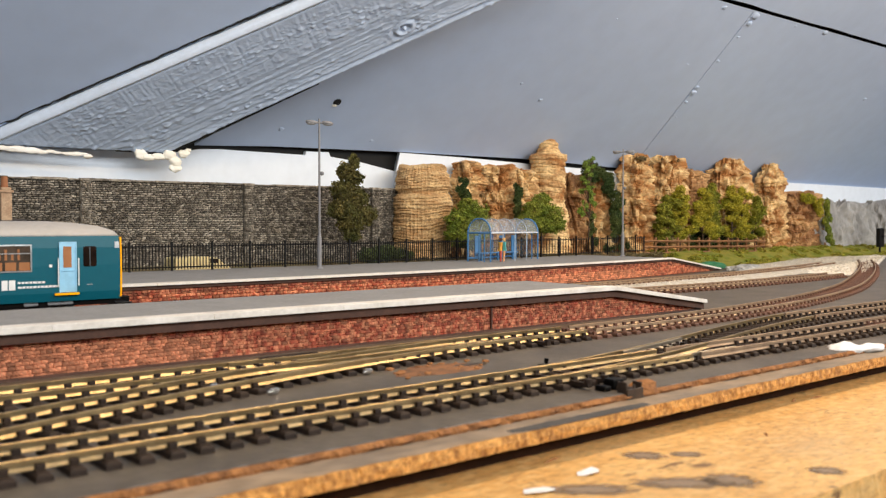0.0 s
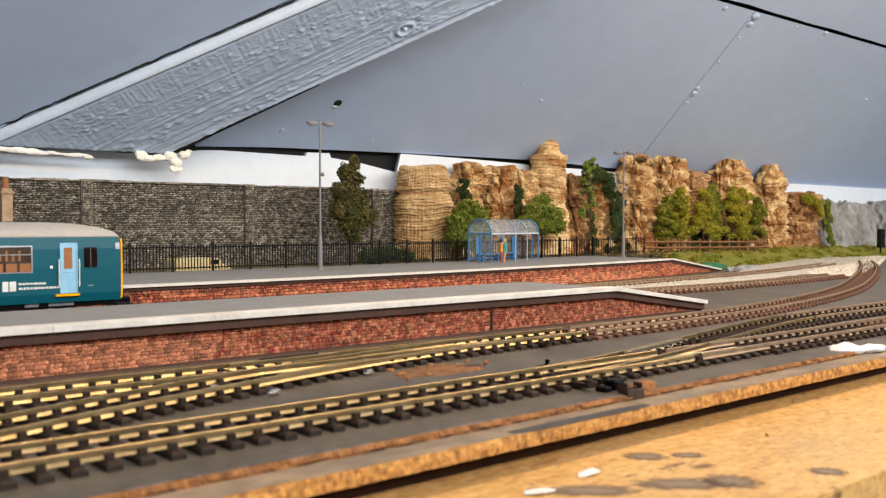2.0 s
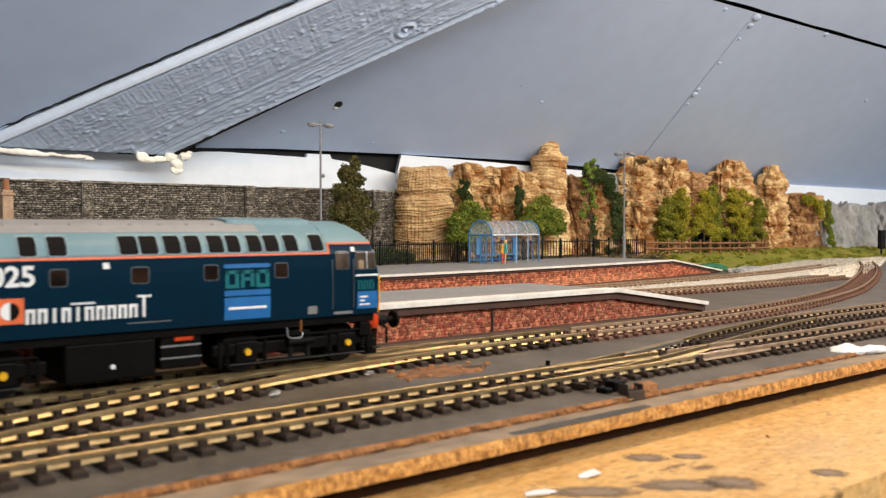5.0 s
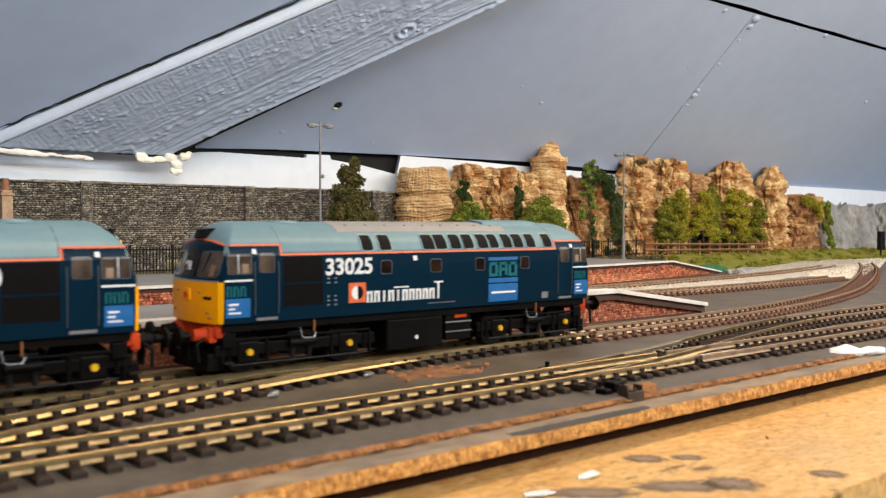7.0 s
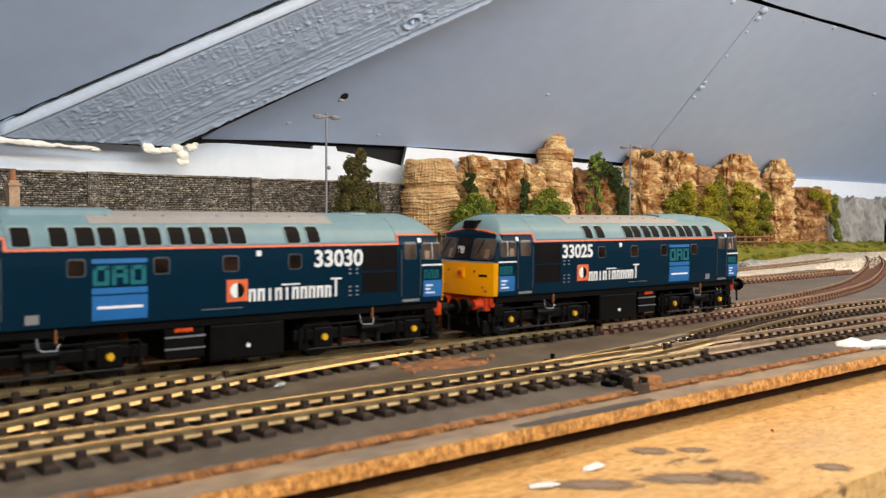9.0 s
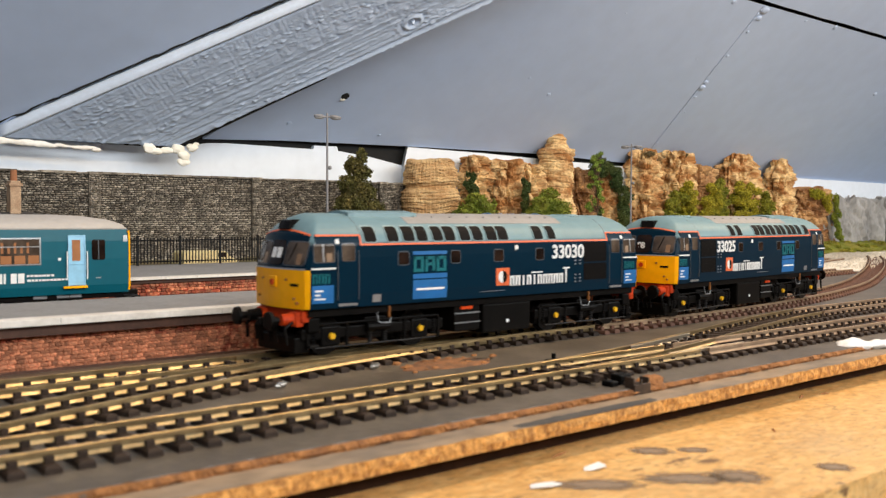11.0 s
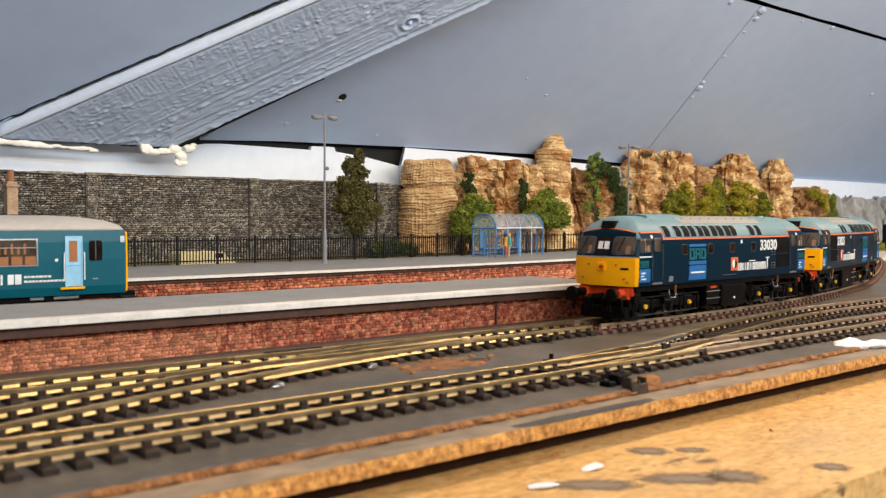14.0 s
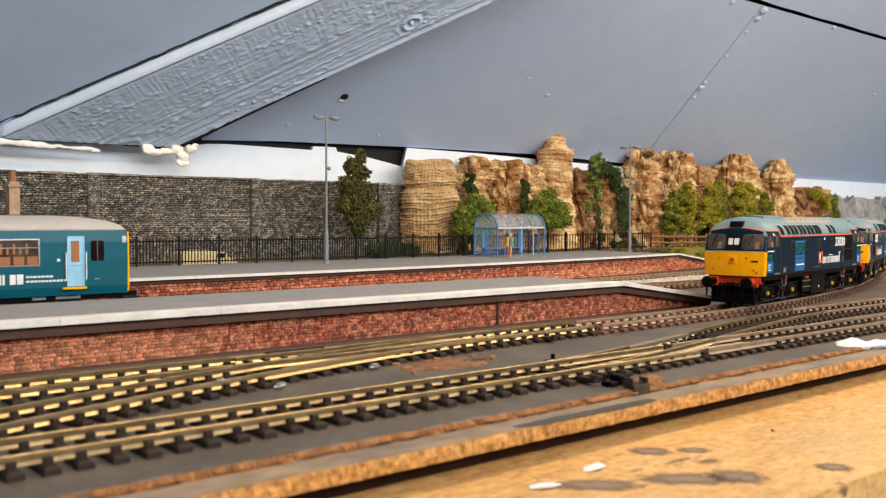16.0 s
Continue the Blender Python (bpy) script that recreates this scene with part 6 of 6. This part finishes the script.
figurine("tiny painted figure in yellow and red", 588, 606, 60, mat("figure_yellow", (0.70, 0.42, 0.05), 0.6, (0.55, 0.10, 0.03), 150, 0.7), mat("figure_red", (0.50, 0.07, 0.04), 0.6, (0.2, 0.05, 0.03), 200), mat("figure_dark_hair", (0.06, 0.03, 0.02), 0.6))
figurine("tiny painted figure in teal and pale orange", 593.5, 607, 240, mat("figure_teal", (0.10, 0.45, 0.42), 0.6), mat("figure_orange", (0.72, 0.36, 0.16), 0.6), mat("figure_fair_hair", (0.70, 0.40, 0.14), 0.6))

VANYELLOW = mat("pale_yellow_van_paint", (0.74, 0.62, 0.33), 0.35)


def van():
    t = thing("van", "pale yellow model van parked behind the railings", "van", at(306, 694, 9.0, 3))
    sec = [(0, 1.5), (0, 11), (2, 12.6), (30, 12.8), (38, 11.6), (43, 6.8), (48, 5.4), (49, 1.5)]
    bm = bmesh.new()
    loft(bm, [[(x, y, z) for x, z in sec] for y in (-9.6, -8.8, 8.8, 9.6)])
    part("body", bm, VANYELLOW, t, bevel=0.5)
    part("side_window", made((30.5, 37.5, -10, -9.4, 7.4, 11.0)), PANEDARK, t)
    part("windscreen", loft(bmesh.new(), [[(38.4, y, 11.3), (43.2, y, 6.9), (42.6, y, 6.4), (37.8, y, 10.9)] for y in (-8, 8)]), PANEDARK, t)
    for i in range(6):
        part("side_rib", made((2 + i * 4.5, 2.6 + i * 4.5, -9.9, -9.5, 4, 11)), VANYELLOW, t)
    for x in (9, 40):
        for y in (-9.2, 7.2):
            w = part("wheel", cyl(bmesh.new(), (x, y, 3.2), (x, y + 2, 3.2), 3.8, n=18), CHASSIS, t)
    part("bumper", made((48.6, 50, -9, 9, 1.4, 3)), PAPER, t, bevel=0.3)
    return t


van()
BUFFBRICK = mat("buff_chimney_brick", (0.48, 0.34, 0.22), 0.8, (0.34, 0.20, 0.12), 200, 0.7, 0.2, 0.4)
ROOFSLATE = mat("dark_slate_roof", (0.05, 0.045, 0.042), 0.7, (0.08, 0.07, 0.065), 90, 0.7, 0.2)
house = thing("station_building", "low building with a slate roof and buff brick chimney", "building", at(0, 0, 0))
bwall = part("wall", made((60, 200, 690, 745, 10, 44)), BUFFBRICK, house)
bm = bmesh.new()
loft(bm, [[(x, 684, 42), (x, 718, 52), (x, 751, 42), (x, 751, 40.5), (x, 684, 40.5)] for x in (54, 204)])
part("roof", bm, ROOFSLATE, house)
ch = part("chimney", made((186.5, 194, 714, 724, 46, 71), (185.6, 195, 713, 725, 71, 73), (186.8, 193.8, 714.2, 723.8, 73, 75)), BUFFBRICK, house, bevel=0.3)
part("chimney_pot", cyl(bmesh.new(), (190.2, 719, 75), (190.2, 719, 83), 2.6, 2.2, 14), mat("terracotta_pot", (0.36, 0.15, 0.07), 0.8), ch)

signal = thing("signal", "black trackside signal beyond the curve", "signal", at(1566, 692, 4))
part("post", cyl(bmesh.new(), (0, 0, -6), (0, 0, 8), 1.6, n=10), FENCEBLACK, signal)
part("head", made((-7, 9, -4, 4, 6, 38)), FENCEBLACK, signal, bevel=1.5)
part("hood", made((-3, 5, -6.5, -3.8, 24, 25.5)), FENCEBLACK, signal, bevel=0.4)

# ---- small things in front ----
DARKMETAL = mat("dark_brown_metal_bracket", (0.045, 0.032, 0.024), 0.5, (0.10, 0.06, 0.035), 150, 0.7, 0.2, metal=0.4)
motor = thing("point_motor", "dark point motor bracket at the board's edge", "point motor", at(235, 183, -6.6))
part("plate", made((-5, 4, -3.5, 3, 0, 0.7)), DARKMETAL, motor, bevel=0.2)
part("side_plate", made((-5, -4.3, -3, 0.5, 0.5, 5.6), (2.6, 3.3, -3, 0.5, 0.5, 5.0), (-5, 3.3, -3.6, -3.0, 0.5, 3.4), (-1.6, -0.6, -3.4, -3.0, 3.0, 4.6)), DARKMETAL, motor, bevel=0.2)
part("coil", cyl(bmesh.new(), (-1, -2.5, 2.2), (-1, 3, 2.2), 1.6, n=14), DARKMETAL, motor)
part("rust_lump", lump(bmesh.new(), (8.5, 1.0, 1.2), 4.6, 9, (1.4, 0.9, 0.75), 12), CORK, motor)
part("tie_bar", made((-0.6, 0.8, 3, 14, 1.0, 1.8)), DARKMETAL, motor)
part("housing", made((-3, 2.5, 3.5, 8, 0.2, 5.4), (-8, -4.5, 3, 7.5, 0.2, 3.8)), CHASSIS, motor, bevel=0.5)
lev = thing("point_lever", "small black point lever standing between the tracks", "lever", at(250, 233, -4.5))
part("lever_base", made((-3, 3, -1.6, 1.6, 0, 1.2)), CHASSIS, lev, bevel=0.3)
part("lever_arm", cyl(bmesh.new(), (0, 0, 1), (0.3, 0, 3.2), 0.7, 0.9, 10), CHASSIS, lev)
SILVER = mat("bright_silver_metal", (0.65, 0.64, 0.62), 0.25, metal=0.9)
for x, y in ((142, 249), (187, 261), (131, 268)):
    s = thing("rail_joiner", "small bright metal fitting beside the track", "track fitting", at(x, y, -4.2, 20), "loose track fittings")
    bm = bmesh.new()
    for i in range(5):
        cyl(bm, (i * 0.7, 0, 0.9), (i * 0.7 + 0.4, 0, 0.9), 1.1, n=10)
    part("coil", bm, SILVER, s)
    part("pin", cyl(bmesh.new(), (-1.2, 0, 0.9), (4.4, 0, 0.9), 0.4, n=8), SILVER, s)
for x0, x1, y, z in ((163, 188, 293.8, 0.35), (121, 131, 303.5, -2.4)):
    s = thing("insulating_strip", "black plastic strip laid along the rail", "track fitting", at(x0, y, z), "black plastic strips")
    part("strip", made((0, x1 - x0, -0.9, 0.9, -2.2, 0.0)), SLEEPER, s, bevel=0.2)
for x, y, l, a in ((188, 172.3, 9, 12), (332.7, 169.9, 7, -8), (320.7, 172.5, 8, 20), (262, 150, 4, 40)):
    tagged(part("wood_splinter", loft(bmesh.new(), [[(-l / 2, 0, 0), (-l / 2, 0.2, 0), (-l / 2, 0.1, 0.2)], [(0, -0.5, 0), (0, 0.5, 0), (0, 0.1, 0.7)], [(l / 2, 0.2, 0), (l / 2, 0.4, 0), (l / 2, 0.3, 0.15)]]), CORK, None, "dark brown splinter on the chipboard shelf", at=at(x, y, -17.0, a)), category="splinter", group="splinters on the shelf")
# scraped-out cork patch between the tracks
CORKDARK = mat("dark_torn_cork", (0.28, 0.12, 0.045), 0.9, (0.10, 0.05, 0.025), 180, 0.9, 0.35, 1.0, 600)
# nothing is cut here: a flat dark lump gives the slot's shade
tagged(part("cut_slot", lump(bmesh.new(), (222, 254, -4.2), 11, 21, (1.5, 0.25, 0.05), 12), DARKMETAL, None, "flat dark lump for the shade in a slot cut through the cork"), category="slot")
for i in range(26):
    r = random.Random(i + 300)
    tagged(part("cork_crumb", lump(bmesh.new(), (217 + r.uniform(-26, 26), 256 + r.uniform(-10, 10), -4.2), r.uniform(0.6, 1.7), i + 120, (1.3, 1, 0.6), 5), CORK, None, "torn brown crumb of cork"), category="cork crumb", group="cork crumbs")
tagged(part("cork_patch", lump(bmesh.new(), (216, 255, -4.9), 15, 3, (1.6, 0.65, 0.08), 18), CORKDARK, None, "torn patch of brown cork between the tracks"), category="cork patch")
for i, (x, y, r, sq) in enumerate(((388, 186, 6.2, (1.8, 1.0, 0.48)), (402, 181, 5, (1.8, 0.9, 0.42)), (377, 191, 4, (2.2, 1.0, 0.15)))):
    tagged(part("plaster_blob", lump(bmesh.new(), (x, y, -5.2), r, i + 3, sq, 12), PLASTER, None, "white plaster splash on the board's edge", smooth=True), category="plaster", group="plaster splashes")
PAPERBIT = mat("white_paper_scrap", (0.80, 0.79, 0.76), 0.7)
for i, (x, y, a) in enumerate(((181, 153.5, 10), (158.5, 150.5, -20))):
    bm = bmesh.new()
    ring_ = [(4.2 * math.cos(k * 0.7) * (1 + 0.3 * math.sin(k * 2.3 + i)), 2.2 * math.sin(k * 0.7) * (1 + 0.3 * math.cos(k * 1.7)), 0.35 * math.sin(k * 1.1)) for k in range(9)]
    loft(bm, [[(px, py, pz) for px, py, pz in ring_], [(px, py, pz + 0.1) for px, py, pz in ring_]])
    tagged(part("paper_scrap", bm, PAPERBIT, None, "torn white scrap on the chipboard shelf", at=at(x * 1.023, y * 1.023, -16.6, a)), category="paper scrap", group="white scraps")
STAIN = mat("dark_grey_stain", (0.20, 0.15, 0.11), 0.7, (0.33, 0.215, 0.12), 900, 0.7, 0.25)


def faded(m):
    """Lets a stain fade out towards its uneven rim."""
    nt = m.node_tree
    co, gr, no = (nt.nodes.new(k) for k in ("ShaderNodeTexCoord", "ShaderNodeTexGradient", "ShaderNodeTexNoise"))
    gr.gradient_type = "SPHERICAL"
    mp, ma, mb = (nt.nodes.new(k) for k in ("ShaderNodeMapping", "ShaderNodeMath", "ShaderNodeMath"))
    mp.inputs["Scale"].default_value = (100, 100, 0)
    nt.links.new(co.outputs["Object"], mp.inputs["Vector"])
    nt.links.new(mp.outputs[0], gr.inputs["Vector"])
    no.inputs["Scale"].default_value, no.inputs["Detail"].default_value = 330, 6
    nt.links.new(co.outputs["Object"], no.inputs["Vector"])
    ma.operation, ma.inputs[1].default_value, ma.inputs[2].default_value = "MULTIPLY_ADD", 1.7, -1.0
    nt.links.new(no.outputs[0], ma.inputs[0])
    mb.operation, mb.use_clamp, mb.inputs[1].default_value = "MULTIPLY_ADD", True, 1.6
    nt.links.new(gr.outputs["Fac"], mb.inputs[0])
    nt.links.new(ma.outputs[0], mb.inputs[2])
    nt.links.new(mb.outputs[0], nt.nodes["Principled BSDF"].inputs["Alpha"])


faded(STAIN)
for i, (x, y, rx, ry) in enumerate(((211.5, 159, 7.5, 5.6), (207.7, 129, 9, 8), (196, 136, 15, 6.5), (174, 147, 14, 6), (236, 117.5, 6, 5), (222, 152, 6, 4))):
    bm = cyl(bmesh.new(), (0, 0, 0), (0, 0, 0.05), 10.0, 9.9, 28)
    tagged(part("paint_stain", bm, STAIN, None, "dried grey paint stain on the chipboard", at=at(x, y, -16.99, -36) @ Matrix.Diagonal((rx / 10, ry / 10, 1, 1))), category="stain", group="paint stains")
DARKWASH = mat("dark_grey_paint", (0.055, 0.05, 0.045), 0.7, (0.10, 0.085, 0.07), 90, 0.6, 0.2)
for x0, x1, ya, yb in ((171, 231, 170.3, 174.6), (283, 295, 179.5, 186)):
    bm = bmesh.new()
    secs = []
    for i in range(25):
        x = x0 + (x1 - x0) * i / 24
        e = 1 - abs(2 * i / 24 - 1) ** 6
        j = noise.noise(Vector((x * 0.3, 0, 7)))
        lo = ya + 1.6 * (1 - e)
        secs.append([(x, lo + 0.9 * j - 0.6, -6.53), (x, yb - 1.5 * (1 - e) + j * 0.6, -6.53), (x, yb + j * 0.6, -6.62), (x, lo - 0.6, -6.62)])
    loft(bm, secs)
    tagged(part("paint_patch", bm, DARKWASH, None, "dark grey paint patch on the ledge"), category="paint patch", group="paint patches on the ledge")

# ---- stone pieces of the walls, last ----
mesh = block_mesh("stone", BRICK)
lay("stone", courses(-60, NEAR_RAMP - 6, -4.0, 9.6, 0.9, 1.7, 1.0, 3.2, 7, lambda x: near_top(x) - 5.0), mesh, platform, lambda x, z: (x, 329, z, 0), 0.02, 1.0, lambda b: 80 < b[0] < 160, 300, 24.0)
lay("stone", courses(150, FAR_RAMP - 8, -4.0, 10.2, 1.2, 2.2, 1.8, 4.6, 8, lambda x: far_top(x) - 3.0), mesh, platform2,
    lambda x, z: (x, far_edge(x) + 5, z, math.degrees(math.atan(0.00026 * max(0, x - 180)))), 0.08, 1.3, lambda b: 560 < b[0] < 760, 300, 30.0)
mesh2 = block_mesh("stone", STONE)
stops = [-60]
for u in (118, 265, 414, 560):
    stops += [u - 4.6, u + 4.6]
stops.append(592)
rubble = []
for i, (a, b) in enumerate(zip(stops, stops[1:])):
    rubble += courses(a, b, 0, 84, 1.1, 2.1, 2.0, 5.6, 9 + i)
lay("stone", rubble, mesh2, stone_wall, lambda x, z: (x, 766.4 - (3.4 if min(abs(x - u) for u in (118, 265, 414, 560)) < 4.6 else 0), z, 0), 0.5, 1.6, lambda b: 300 < b[0] < 409 and b[2] > 40, 300, 26.0)


# ---- what moves ----
def on_main(s):
    """The place and heading on the main line at s millimetres along it."""
    if s < X_MAIN:
        return s, Y_MAIN, 0.0
    a = (s - X_MAIN) / R_MAIN
    return X_MAIN + R_MAIN * math.sin(a), Y_MAIN + R_MAIN * (1 - math.cos(a)), a


def loco_pose(s):
    """A locomotive whose two bogies ride on the line, its middle at s."""
    x0, y0, _ = on_main(s - 57.7)
    x1, y1, _ = on_main(s + 57.7)
    return at((x0 + x1) / 2, (y0 + y1) / 2, 0, math.degrees(math.atan2(y1 - y0, x1 - x0)))


def travel(t):
    """How far the leading locomotive's middle has come by t seconds."""
    return 224.5 + 59.6 * (t - 7.0) + float(np.interp(t, (0, 3, 4, 5.5, 7, 11.5, 13.5, 14.5, 16), (8.0, 6.0, 4.3, 2.0, 0, -2.5, -2.6, -4.3, -3.6)))


def motions():
    ts = [i * 0.5 for i in range(33)]
    walk(locos[0], [(t, loco_pose(travel(t))) for t in ts])
    walk(locos[1], [(t, loco_pose(travel(t) - 206.5)) for t in ts])
    turns = [i * 0.16 for i in range(101)]
    for w in WHEELS:
        p = w.matrix_basis.translation / MM
        walk(w, [(t, at(p.x, p.y, p.z, 0, 0, math.degrees(59.6 * t / 7.1))) for t in turns])


motions()
